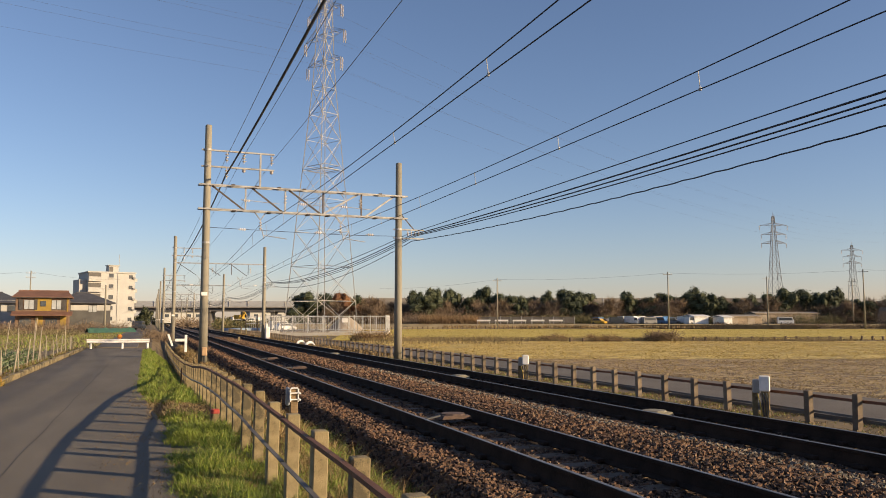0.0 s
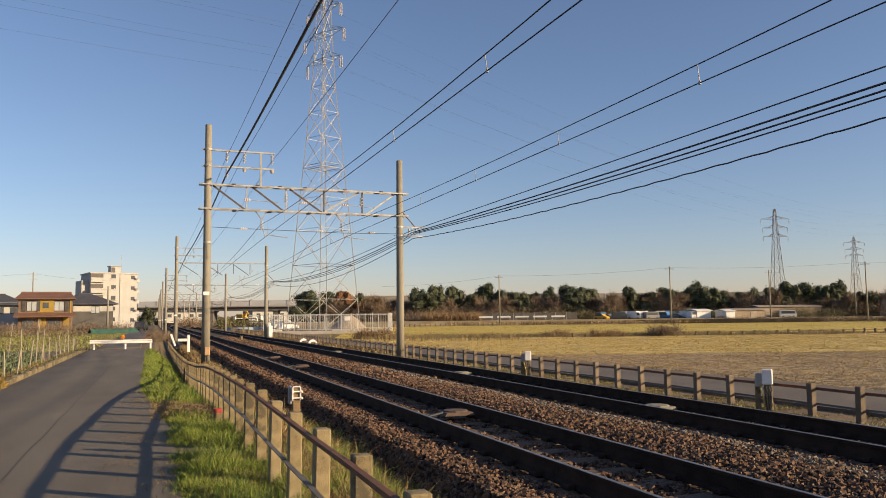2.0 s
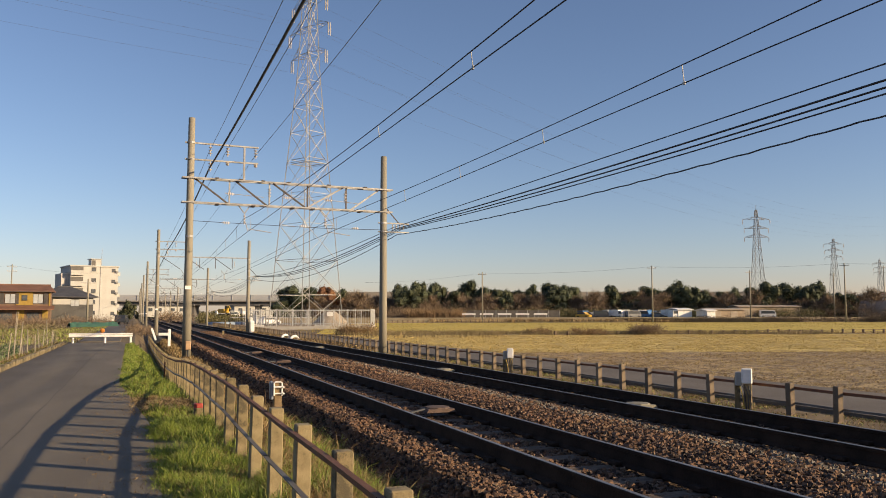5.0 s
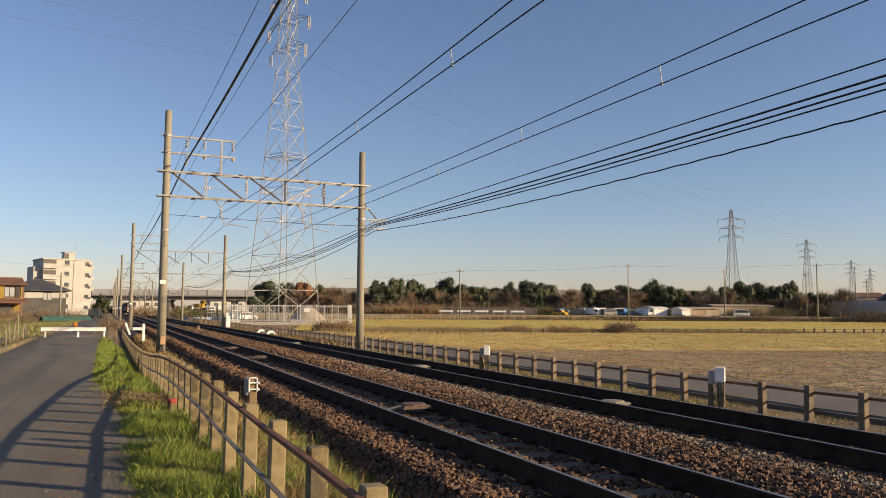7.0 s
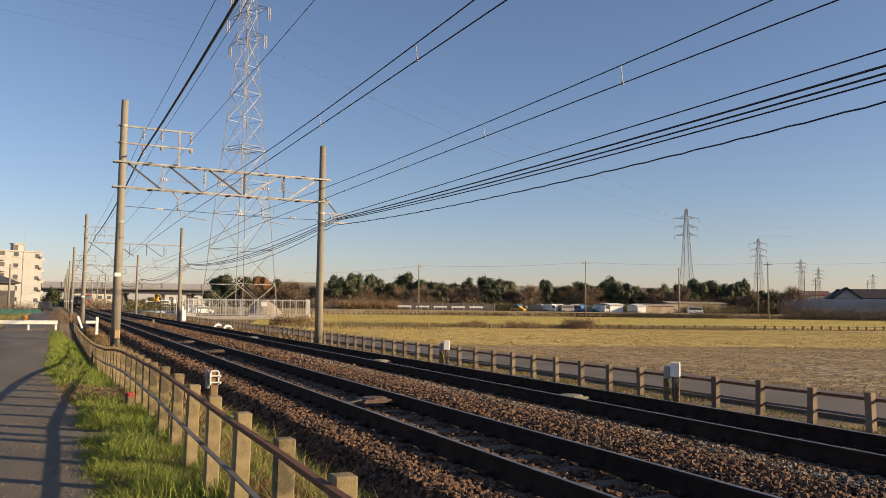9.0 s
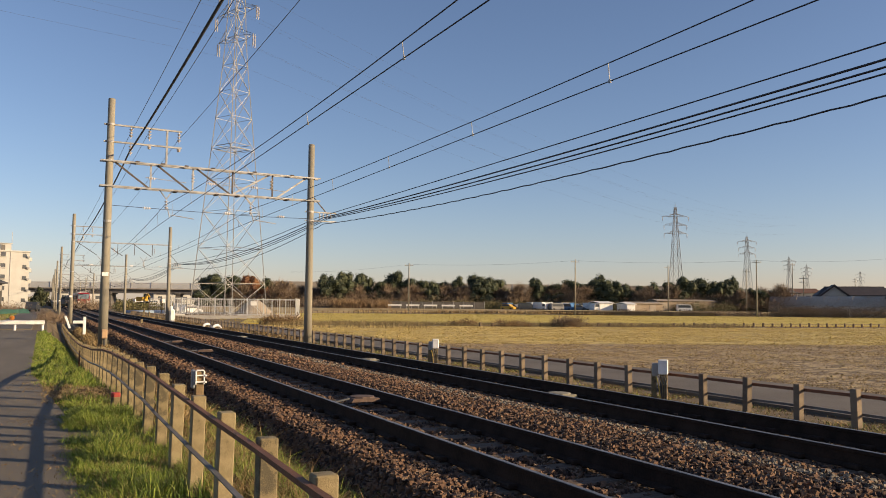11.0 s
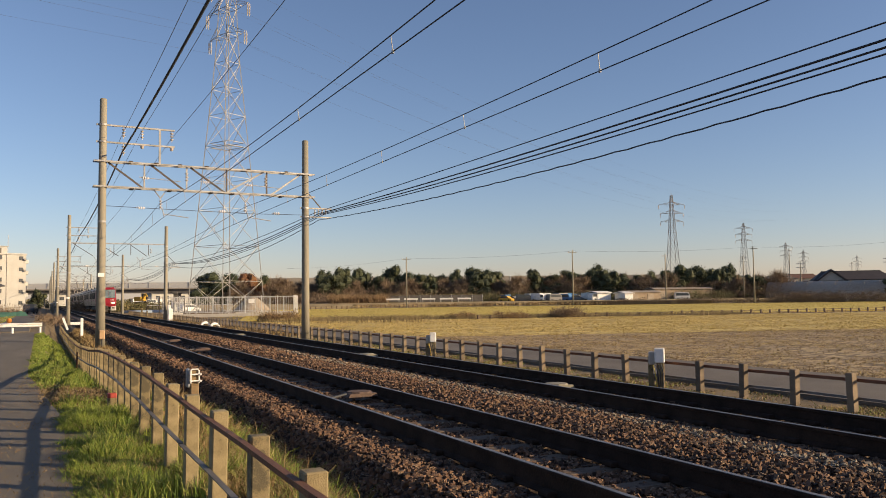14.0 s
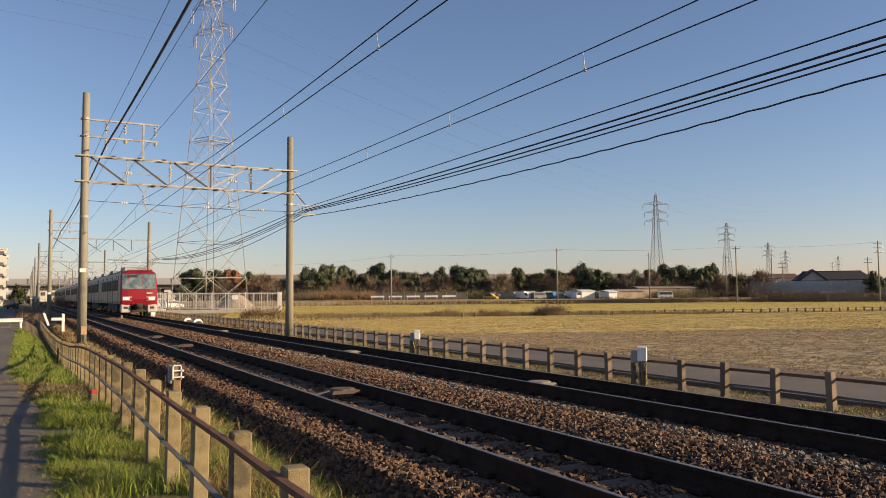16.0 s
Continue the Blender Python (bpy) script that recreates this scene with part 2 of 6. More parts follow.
# ---- ground: one sheet with the section of the line's formation ----
TRACKS = (4.26, 7.78)
GAUGE = 1.132
RAILTOP = 0.15
SECTION = [(-2500, -0.3), (-400, -0.3), (-60, -0.25), (-8, -0.2), (-4.2, -0.12), (-3.4, -0.03), (0.1, -0.03), (0.4, 0.0), (0.7, 0.0), (1.0, 0.0), (1.2, 0.0), (1.35, 0.0), (1.6, -0.01), (1.9, -0.07), (2.15, -0.17), (2.4, -0.32), (3.1, -0.09), (8.8, -0.09), (9.9, -0.26), (11.6, -0.27), (16, -0.3), (60, -0.3), (400, -0.3), (2500, -0.3)]


def drop(y):
    """How far the fence's foot sinks below the lane's level along the way."""
    return np.interp(y, [10, 13, 15.4, 18, 22, 27, 32, 40, 52, 75, 110], [0, 0.05, 0.1, 0.19, 0.39, 0.57, 0.69, 0.81, 0.9, 0.8, 0.3])


def ground_z(x, y):
    z = np.interp(x, [p[0] for p in SECTION], [p[1] for p in SECTION])
    shallow = np.interp(y, [14, 28], [0, 0.12]) * np.interp(x, [1.5, 1.9, 2.4, 3.0], [0, 0.6, 1, 0])
    return z + shallow - drop(y) * np.interp(x, [0.0, 1.0, 1.3, 1.9, 2.4, 3.1], [0, 1, 0.95, 0.4, 0.2, 0])


b = Build()
YS = [-300, -40, -5, 5, 10, 13, 15.4, 18, 22, 27, 32, 40, 52, 75, 110, 150, 250, 500, 1200, 4500]
for y in YS:
    b.v += [(x, y, float(ground_z(x, y))) for x, z in SECTION]
k = len(SECTION)
for j in range(len(YS) - 1):
    b.f += [(j * k + i, j * k + i + 1, (j + 1) * k + i + 1, (j + 1) * k + i) for i in range(k - 1)]
setting("ground", b, EARTH, "flat dry earth with thin winter weeds", "ground")


def sheet(name, corners, z, material, label, category, thick=0.03):
    """A level slab over a quadrilateral given in plan."""
    b = Build()
    b.add([(x, y, z) for x, y in corners] + [(x, y, z - thick - 0.1) for x, y in corners], [(0, 1, 2, 3), (4, 7, 6, 5), (0, 4, 5, 1), (1, 5, 6, 2), (2, 6, 7, 3), (3, 7, 4, 0)])
    return setting(name, b, material, label, category)


sheet("road", [(-3.3, -60), (0.28, -60), (0.28, 12), (-3.3, 12)], 0.0, ASPHALT, "grey worn asphalt lane beside the railway", "road")
sheet("road_far", [(-3.3, 12), (0.28, 12), (-0.27, 20), (-3.3, 20)], 0.0, ASPHALT, "grey worn asphalt lane beside the railway", "road")
sheet("road_end", [(-3.3, 20), (-0.27, 20), (-0.4, 48.5), (-3.2, 48.5)], 0.0, ASPHALT, "grey asphalt lane ending at a white barrier", "road")
sheet("road_beyond", [(-2.9, 50), (-0.7, 50), (-1.0, 145), (-3.2, 145)], 0.02, OLDASPHALT, "narrow dark lane going on beyond the barrier", "road")
sheet("path", [(11.9, -80), (15.4, -80), (15.4, 100), (11.9, 100)], -0.2, OLDASPHALT, "narrow grey paved farm path behind the fence", "path")


# ---- fields ----
U, V = Vector((0.94, -0.342, 0)), Vector((0.342, 0.94, 0))


sheet("field_ploughed", [(15.7, -80), (150, -130), (150, -15), (15.7, 34)], -0.24, PLOUGH, "bare ploughed field with scattered straw", "field")
sheet("field_straw", [(15.7, 34), (150, -15), (150, 25), (15.7, 67)], -0.23, STRAW, "cut rice field strewn with pale straw", "field")
sheet("field_olive", [(15.7, 73), (165, 30), (230, 95), (38, 158)], -0.22, OLIVE, "rice stubble with yellow-green regrowth", "field")

# ---- the two tracks ----
prof = [(-0.065, -0.03), (0.065, -0.03), (0.065, -0.018), (0.012, 0.01), (0.01, 0.115), (0.033, 0.125), (0.033, 0.150), (0.027, 0.154), (-0.027, 0.154), (-0.033, 0.150), (-0.033, 0.125), (-0.01, 0.115), (-0.012, 0.01), (-0.065, -0.018)]
Y0, Y1 = -60.0, 700.0
for x0 in TRACKS:
    tr = thing("railway_track", "narrow-gauge railway track of worn steel rails on sleepers", "railway track", pose(x0, 0, 0), "tracks of the line")
    for s in (-1, 1):
        rail = part("rail", Build().prism([(x + s * GAUGE / 2, z) for x, z in prof], Y0, Y1), RAILSIDE, tr, "rust-brown rail")
        part("rail_head", Build().prism([(s * GAUGE / 2 + x, z) for x, z in ((-0.021, 0.1535), (0.021, 0.1535), (0.019, 0.157), (-0.019, 0.157))], Y0, Y1), RAILHEAD, rail, "shiny worn running surface")
    me = Build().box((0, 0, 0), (2.1, 0.22, 0.12), 0.015).mesh("sleeper", WOODT)
    for i in range(80):
        o = new("sleeper", me)
        o.parent, o.location = tr, (0, 2.0 + i * 0.66, -0.09)
    far = Build()
    for i in range(500):
        far.box((0, 54.8 + i * 0.66, -0.09), (2.1, 0.22, 0.12))
    tagged(part("sleeper_run", far, WOODT, tr), kind="stuff")
    me = Build().box((0, 0, 0), (0.09, 0.16, 0.05), 0.012).mesh("rail_clip", RAILSIDE)
    for i in range(30):
        for s in (-1, 1):
            for k in (-1, 1):
                o = new("rail_clip", me)
                o.parent, o.location = tr, (s * GAUGE / 2 + k * 0.1, 2.0 + i * 0.66, 0.0)


# bed and stones
b = Build()
sec = [(1.75, -1.25), (2.2, -0.44), (2.35, -0.38), (2.88, -0.03), (3.32, -0.02), (3.5, -0.065), (5.0, -0.065), (5.25, -0.04), (5.6, 0.0), (6.5, 0.0), (6.8, -0.04), (7.0, -0.065), (8.55, -0.065), (8.7, -0.06), (8.95, -0.06), (9.75, -0.24), (10.0, -0.28)]
for y in (-60, 700):
    b.v += [(x, y, z) for x, z in sec]
m = len(sec)
b.f += [(i, i + 1, m + 1 + i, m + i) for i in range(m - 1)]
setting("ballast_bed", b, BALLAST, "brown crushed-stone ballast under the tracks", "ballast")


def ballast_xyz(n, y0, y1, x0=2.32, x1=9.8, power=1.0):
    xs = rng.uniform(x0, x1, n)
    ys = y0 + (y1 - y0) * rng.uniform(0, 1, n) ** power
    zs = np.interp(xs, [s[0] for s in sec], [s[1] for s in sec])
    bank = 0.02 * np.exp(-((xs - 6.02) / 0.5) ** 2) + 0.015 * np.exp(-((xs - 2.95) / 0.2) ** 2)
    return xs, ys, zs + bank + rng.uniform(-0.012, 0.03, n)


def off_rails(xs):
    keep = np.ones(len(xs), bool)
    for c in TRACKS:
        for s in (-1, 1):
            keep &= np.abs(xs - c - s * GAUGE / 2) > 0.10
    return keep


for nm, n, y0, y1, p, sz, m in (("ballast_stones", 96000, 3.0, 19, 1.0, 0.0265, STONE), ("ballast_stones", 40000, 19, 75, 1.5, 0.042, STONE)):
    xs, ys, zs = ballast_xyz(n, y0, y1, power=p)
    pale = (np.abs(xs - 6.5 - 0.1 * np.sin(ys * 0.9)) < 0.24) & (rng.uniform(0, 1, n) < 0.55) & (ys < 26)
    k = off_rails(xs)
    for c in TRACKS:
        on_sleeper = (np.abs(xs - c) < 1.05) & (np.abs((ys - 2.0 + 0.33) % 0.66 - 0.33) < 0.13)
        k &= ~(on_sleeper & (rng.uniform(0, 1, n) < 0.75))
    for sel, mt, lab in ((k & ~pale, STONE, "loose brown crushed-stone railway ballast"), (k & pale, STONE2, "loose pale grey fresh railway ballast")):
        o = stones(nm, xs[sel], ys[sel], zs[sel], sz * rng.uniform(0.6, 1.25, sel.sum()), mt)
        tagged(o, lab, "ballast", kind="stuff")


# ---- fences ----
# lower rails: galvanised grey with shade mixed into the colour
SHADERAIL = mat("shaded_grey_rail", (0.15, 0.15, 0.145), (0.10, 0.09, 0.085), 3, 0.7, 0.2, fine=40)

# darker concrete for the far posts, the shade on their near faces coloured in
SHADECONC = mat("shaded_brown_concrete", (0.215, 0.165, 0.11), (0.155, 0.118, 0.08), 2.2, 0.9, bump=0.25, fine=120, c3=(0.09, 0.07, 0.05), rand=0.25)


def fence(name, label, x, y0, n, step, z, height, width, rails, side, sink=None):
    """Concrete posts with angle-iron rails that follow the ground."""
    fe = thing(name, label, "fence", pose(x, y0, z))
    low = [-(float(sink(y0 + i * step)) if sink else 0.0) for i in range(n + 1)]
    me = Build().box((0, 0, height / 2 - 0.2), (width, width, height + 0.4), 0.007).mesh("post", (CONCRETE if x < 5 else SHADECONC))
    for i in range(n):
        o = new("post", me)
        o.parent = fe
        o.matrix_basis = pose(random.uniform(-0.012, 0.012), i * step, low[i] + random.uniform(-0.02, 0.01), random.uniform(-1.3, 1.3), random.uniform(-1.2, 1.2), random.uniform(-3, 3))
    for h in rails:
        high = h > 0.43
        for sg in range(0, n - 1, 4):
            bb = Build()
            xo = side * (width / 2 + 0.01)
            wob = [random.uniform(-0.008, 0.008) for _ in range(6)]
            for i in range(sg, min(sg + 4, n - 1)):
                k = i - sg
                p, q = (xo, i * step, h + low[i] + wob[k]), (xo, (i + 1) * step - (0.012 if k == 3 else 0), h + low[i + 1] + wob[k + 1])
                e = 0.025 if high else 0.02
                sect = ((0, -e), (0, e), (side * 0.036, e), (side * 0.036, e - 0.007), (side * 0.008, e - 0.007), (side * 0.008, -e))
                if not k:
                    bb.v += [(p[0] + dx, p[1], p[2] + dz) for dx, dz in sect]
                    bb.f.append((0, 1, 2, 3, 4, 5))
                bb.v += [(q[0] + dx, q[1], q[2] + dz) for dx, dz in sect]
                bb.f += [(k * 6 + e, k * 6 + (e + 1) % 6, k * 6 + 6 + (e + 1) % 6, k * 6 + 6 + e) for e in range(6)]
            part("rail", bb, RUST if high else SHADERAIL, fe, "rusty brown angle-iron rail" if high else "grey angle-iron rail darkened as in shade")
    return fe


fence("fence", "concrete-post fence with two rusty rails beside the lane", 1.11, 2.293, 58, 1.087, 0.0, 0.79, 0.104, (0.395, 0.735), -1, drop)
fence("fence", "concrete-post fence with two rails beside the farm path", 11.0, -1.353, 120, 1.053, -0.25, 0.58, 0.115, (0.2, 0.47), 1)


# ---- gantries over the line ----
BRACE = mat("dark_steel_brace", (0.07, 0.058, 0.05), (0.11, 0.085, 0.07), 3, 0.7, 0.2)


def insulator(b, top, length=0.34, r=0.085, hang=(0, 0, -1)):
    p, d = Vector(top), Vector(hang).normalized()
    b.rod(p, p + d * length, 0.016)
    for k in range(3):
        q = p + d * length * (0.25 + 0.25 * k)
        b.rod(q, q + d * 0.05, r, r * 0.45, n=8)
    return b


def gantry(at, plain=False):
    g = thing("catenary_gantry", "concrete-pole gantry with a steel lattice beam carrying overhead wires", "gantry", at, "gantries over the line")
    xr, zl, zr = (8.0, 9.9, 9.25) if plain else (8.54, 9.9, 9.0)
    part("pole", Build().lathe([(0.185, -0.3), (0.165, 3), (0.135, zl), (0.11, zl + 0.02)], n=16), POLEC, g, "tapered concrete pole", True)
    part("pole", Build().lathe([(0.185, -0.4), (0.165, 3), (0.14, zr - 0.1), (0.11, zr - 0.08)], (xr, 0, 0), 16), POLEC, g, "tapered concrete pole", True)
    if plain:
        part("chord", Build().box((xr / 2, 0, 7.5), (xr + 0.3, 0.08, 0.09), 0.008), OLDSTEEL, g, "weathered steel beam")
        for x0, x1 in ((0.3, 1.9), (2.4, 4.0), (4.9, 6.4)):
            part("brace", Build().beam((x0, 0, 7.47), (x1, 0, 6.4), 0.05, 0.04), BRACE if x0 < 5 else OLDSTEEL, g)
        for x in (3.6, 5.0, 6.5):
            part("strut", Build().beam((x, 0, 7.47), (x, 0, 6.5), 0.05, 0.05), BRACE, g)
    else:
        for z in (7.35, 6.32):
            for y in (-0.16, 0.16):
                part("chord", Build().box((xr / 2 + 0.02, y, z), (xr + 0.75, 0.05, 0.065), 0.006), OLDSTEEL, g, "weathered steel angle")
        for x0, z0, x1, z1 in ((0.2, 7.33, 1.55, 6.34), (1.85, 7.33, 3.2, 6.34), (3.45, 7.33, 4.9, 6.34), (6.95, 6.34, 8.3, 7.33), (4.95, 6.34, 6.6, 7.33)):
            part("brace", Build().beam((x0, 0, z0), (x1, 0, z1), 0.07, 0.05), BRACE if x0 < 4 else OLDSTEEL, g)
        for x in (1.6, 3.3, 4.98, 6.75):
            part("strut", Build().beam((x, 0, 6.34), (x, 0, 7.33), 0.06, 0.06), BRACE if x > 4 else OLDSTEEL, g)
    for x, z in ((0, 8.85), (0, 8.15)):
        part("arm", Build().box((x + 1.27, 0, z), (3.05, 0.07, 0.07), 0.006), OLDSTEEL, g, "weathered steel arm")
    if not plain:
        part("arm_post", Build().box((2.2, 0, 8.1), (0.08, 0.06, 1.55), 0.006), OLDSTEEL, g)
    for x, z in ((0.78, 8.85), (1.5, 8.85), (2.68, 8.85), (0.78, 8.15), (1.5, 8.15), (2.68, 8.15)):
        part("insulator", insulator(Build(), (x, 0, z), 0.5 if z > 8.5 or x < 1 else 0.16), PORCELAIN, g, "ribbed porcelain insulator")
    for x in (2.2, 5.75):
        part("drop_bracket", Build().beam((x - 0.25, 0, 6.34), (x + 0.05, 0, 5.95), 0.04, 0.04).beam((x + 0.3, 0, 6.34), (x + 0.05, 0, 5.95), 0.04, 0.04), OLDSTEEL, g)
        part("insulator", insulator(Build(), (x + 0.05, 0, 5.98), 0.5), PORCELAIN, g, "ribbed porcelain insulator")
        part("steady_arm", Build().rod((x + 0.1, 0, 5.6), (x + 0.2, 0, 5.2), 0.02).rod((x + 0.2, 0, 5.3), (x + 1.2, 0, 5.18), 0.018), OLDSTEEL, g)
    for x in (3.3, 6.7):
        part("insulator", insulator(Build(), (x, 0, 7.2), 0.55), PORCELAIN, g, "ribbed porcelain insulator")
    if not plain:
        for x, z in ((1.05, 7.39), (2.05, 7.39), (3.0, 7.39), (4.1, 7.39), (5.9, 7.39), (7.6, 7.39), (1.1, 6.28), (2.6, 6.28), (4.3, 6.28), (5.2, 6.28), (7.4, 6.28)):
            part("clamp", Build().box((x, 0, z), (0.16, 0.42, 0.05), 0.01), BRACE, g, "dark clamp plate")
        for x, z in ((1.75, 6.75), (4.2, 6.72), (6.05, 6.7)):
            part("tie_rod", Build().rod((x - 0.35, 0, z + 0.05), (x + 1.3, 0, z - 0.05), 0.014), OLDSTEEL, g)
            part("insulator", insulator(Build(), (x - 0.3, 0, z + 0.03), 0.36, 0.075, (1, 0, -0.05)), PORCELAIN, g, "ribbed porcelain insulator")
    part("span_wire", Build().tube([(0.15, 0, 5.55), (3, 0, 5.5), (6, 0, 5.46), (xr - 0.15, 0, 5.5)], 0.011), WIRE, g)
    for x in (1.3, 4.6, 7.0):
        part("insulator", insulator(Build(), (x, 0, 5.52), 0.36, 0.07, (1, 0, 0)), PORCELAIN, g, "ribbed porcelain insulator")
    for z in (5.82, 5.42):
        part("arm", Build().box((xr + 0.5, 0, z), (1.5, 0.06, 0.06), 0.006), OLDSTEEL, g, "weathered steel arm")
    part("brace", Build().beam((xr + 0.05, 0, 6.6), (xr + 0.75, 0, 5.84), 0.04, 0.04), BRACE, g)
    for x in (0.45, 0.62, 0.8, 0.98):
        part("insulator", insulator(Build(), (xr + x, 0, 5.8), 0.26, 0.045), PORCELAIN, g, "ribbed porcelain insulator")
    for z in (8.85, 8.15, 7.5, 4.9) if plain else (8.85, 8.15, 7.35, 6.32, 4.9):
        part("pole_band", Build().rod((0, 0, z - 0.04), (0, 0, z + 0.04), 0.165, n=16), OLDSTEEL, g)
    for z in (7.35, 6.32, 5.82, 5.42):
        part("pole_band", Build().rod((xr, 0, z - 0.04), (xr, 0, z + 0.04), 0.165, n=16), OLDSTEEL, g)
    part("number_plate", Build().box((-0.02, -0.175, 2.75), (0.24, 0.01, 0.15), 0.003), WHITE, g, "small white plate")
    return g


GY = [35.1 + 41 * i for i in range(-1, 7)]
GX = [2.04, 2.04, 1.87, 1.55, 1.5, 1.5, 1.5, 1.5]
first = gantry(pose(GX[1] + 0.02, GY[1] - 0.33, -0.1, 0, 0, 2.2))
copy_thing(first, pose(GX[0], GY[0], -0.1))
second = gantry(pose(GX[2], GY[2], -0.75), True)
for x, y in zip(GX[3:], GY[3:]):
    copy_thing(second, pose(x, y, -1.1))


def wire(name, label, attach, sag, r, material, wave=0.0, k=14, slack=0.0):
    """A wire hung from gantry to gantry: attach (x from the left pole, z)."""
    pts = []
    for i in range(len(GY) - 1):
        xa, xb = GX[i] + attach[0], GX[i + 1] + attach[0]
        kk = k if i < 2 else 6
        for j in range(kk):
            t = j / kk
            narrow = -0.54 * (0 if i < 1 else t if i == 1 else 1) if attach[0] > 8 else 0.0
            low = np.interp(i + t, [1, 2, 3], [0, 0.4, 0.75])
            pts.append((xa + (xb - xa) * t + narrow, GY[i] + 41 * t, attach[1] - 0.1 - low - 4 * (sag + (slack if i else 0)) * t * (1 - t) + (wave * math.sin(t * 250) if i < 2 else 0)))
    return tagged(part(name, Build().tube(pts, r), material), label, "wire", "overhead wires")


for dx, zm, zc, sag in ((2.2, 5.72, 5.05, 0.47), (5.75, 5.74, 5.2, 0.27)):
    wire("messenger_wire", "dark overhead messenger wire above a track", (dx + 0.03, zm), sag, 0.010, WIRE)
    w = wire("contact_wire", "dark overhead contact wire above a track", (dx + 0.06, zc), 0.0, 0.010, WIRE)
    for i in range(0, 3):
        for j in range(9):
            t = (j + 0.484) / 9
            x, y = GX[i] + (GX[i + 1] - GX[i]) * t + dx, GY[i] + 41 * t
            part("dropper", Build().rod((x + 0.03, y, zm - 0.1 - 4 * sag * t * (1 - t)), (x + 0.06, y, zc - 0.1), 0.007).box((x + 0.06, y, zc - 0.1), (0.02, 0.05, 0.05)), GALV, w)
wire("feeder_cable", "thick black feeder cable on the gantry arms", (0.78, 7.85), 0.33, 0.035, WIRE)
for dx, z in ((0.78, 8.6), (1.5, 8.72), (2.68, 8.5)):
    wire("line_wire", "thin grey line wire on the upper arm", (dx, z), 0.2, 0.009, WIREGREY)
for dx, z, sag, r, wv in ((9.0, 5.62, 0.02, 0.014, 0), (9.16, 5.58, 0.2, 0.021, 0), (9.3, 5.57, 0.27, 0.019, 0), (9.42, 5.56, 0.33, 0.016, 0), (9.2, 5.30, 0.5, 0.016, 0.010)):
    wire("trackside_cable", "black cable strung along the pole line", (dx, z), sag, r, WIRE, wave=wv, k=110 if wv else 14, slack=0.4)


# ---- transmission towers ----
# grey-blue of distant haze put into the steel colour of the far towers
FARSTEEL = mat("haze_grey_steel", (0.22, 0.225, 0.235), (0.16, 0.165, 0.17), 1.5, 0.7, 0.2)


def tower(name, label, at, height, diag, levels, arms, r=0.09, simple=False):
    """A lattice tower: four legs on a square, panels of crossed braces, arms along x."""
    tw = thing(name, label, "transmission tower", at, "transmission towers")

    def half(z):
        return float(np.interp(z, [d[0] for d in diag], [d[1] for d in diag])) / 2 ** 0.5

    for sx, sy in ((-1, -1), (1, -1), (1, 1), (-1, 1)):
        part("leg", Build().tube([(sx * half(z), sy * half(z), z) for z in levels], r * (1.1 if simple else 1.5), 4), FARSTEEL if simple else GALV, tw)
    if simple:
        part("peak", Build().rod((0, 0, levels[-1] - 0.5), (0, 0, levels[-1] + 1.8), r, r * 0.3, n=4), FARSTEEL, tw)
    else:
        rail_z = 21.2
        for z in (rail_z, rail_z + 0.55):
            part("platform_rail", Build().tube([(1.75, -1.2, z), (1.75, 1.2, z), (-1.75, 1.2, z), (-1.75, -1.2, z), (1.75, -1.2, z)], r, 4), OLDSTEEL, tw, "weathered platform rail")
        for k in range(4):
            part("platform_bar", Build().beam((-1.5 + k, -1.2, rail_z), (-1.5 + k, 1.2, rail_z), r, r), FARSTEEL, tw)
    ring = ((-1, -1), (1, -1), (1, 1), (-1, 1))
    for k in range(4):
        (ax, ay), (bx, by) = ring[k], ring[(k + 1) % 4]
        b = Build()
        bars = []
        for z0, z1 in zip(levels[:-1], levels[1:]):
            h0, h1 = half(z0), half(z1)
            bars += [((ax * h0, ay * h0, z0), (bx * h1, by * h1, z1)), ((bx * h0, by * h0, z0), (ax * h1, ay * h1, z1)), ((ax * h1, ay * h1, z1), (bx * h1, by * h1, z1))]
        if simple:
            for p, q in bars:
                b.beam(p, q, r * 0.8, r * 0.8)
            tagged(part("lattice", b, FARSTEEL, tw), kind="stuff")
        else:
            for p, q in bars:
                part("brace", Build().beam(p, q, r, r), BRACE if p[2] == q[2] == 8.6 else GALV, tw)
    for z, reach in arms:
        h = half(z)
        for s in (-1, 1):
            tip = (s * reach, 0, z)
            bars = []
            for sy in (-1, 1):
                bars += [((s * h, sy * h, z), tip), ((s * h, sy * h, z + 1.1), tip), ((s * (h + reach) / 2, sy * h / 2, z), (s * h, sy * h, z + 1.1))]
            bars.append(((s * (h + reach) / 2, h / 2, z), (s * (h + reach) / 2, -h / 2, z)))
            if simple:
                b = Build()
                for p, q in bars:
                    b.beam(p, q, r, r)
                tagged(part("arm", b, FARSTEEL, tw), kind="stuff")
            else:
                for p, q in bars:
                    part("arm_bar", Build().beam(p, q, r, r), OLDSTEEL, tw, "weathered cross-arm bar")
            ins = Build()
            for dy in (-0.16, 0.16):
                ins.rod((tip[0], dy, z), (tip[0], dy, z - 1.75), 0.035)
                for q in range(8):
                    ins.rod((tip[0], dy, z - 0.25 - 0.17 * q), (tip[0], dy, z - 0.34 - 0.17 * q), 0.12, 0.05, n=8)
            part("insulator", ins, PORCELAIN, tw, "long pale insulator string")
    return tw


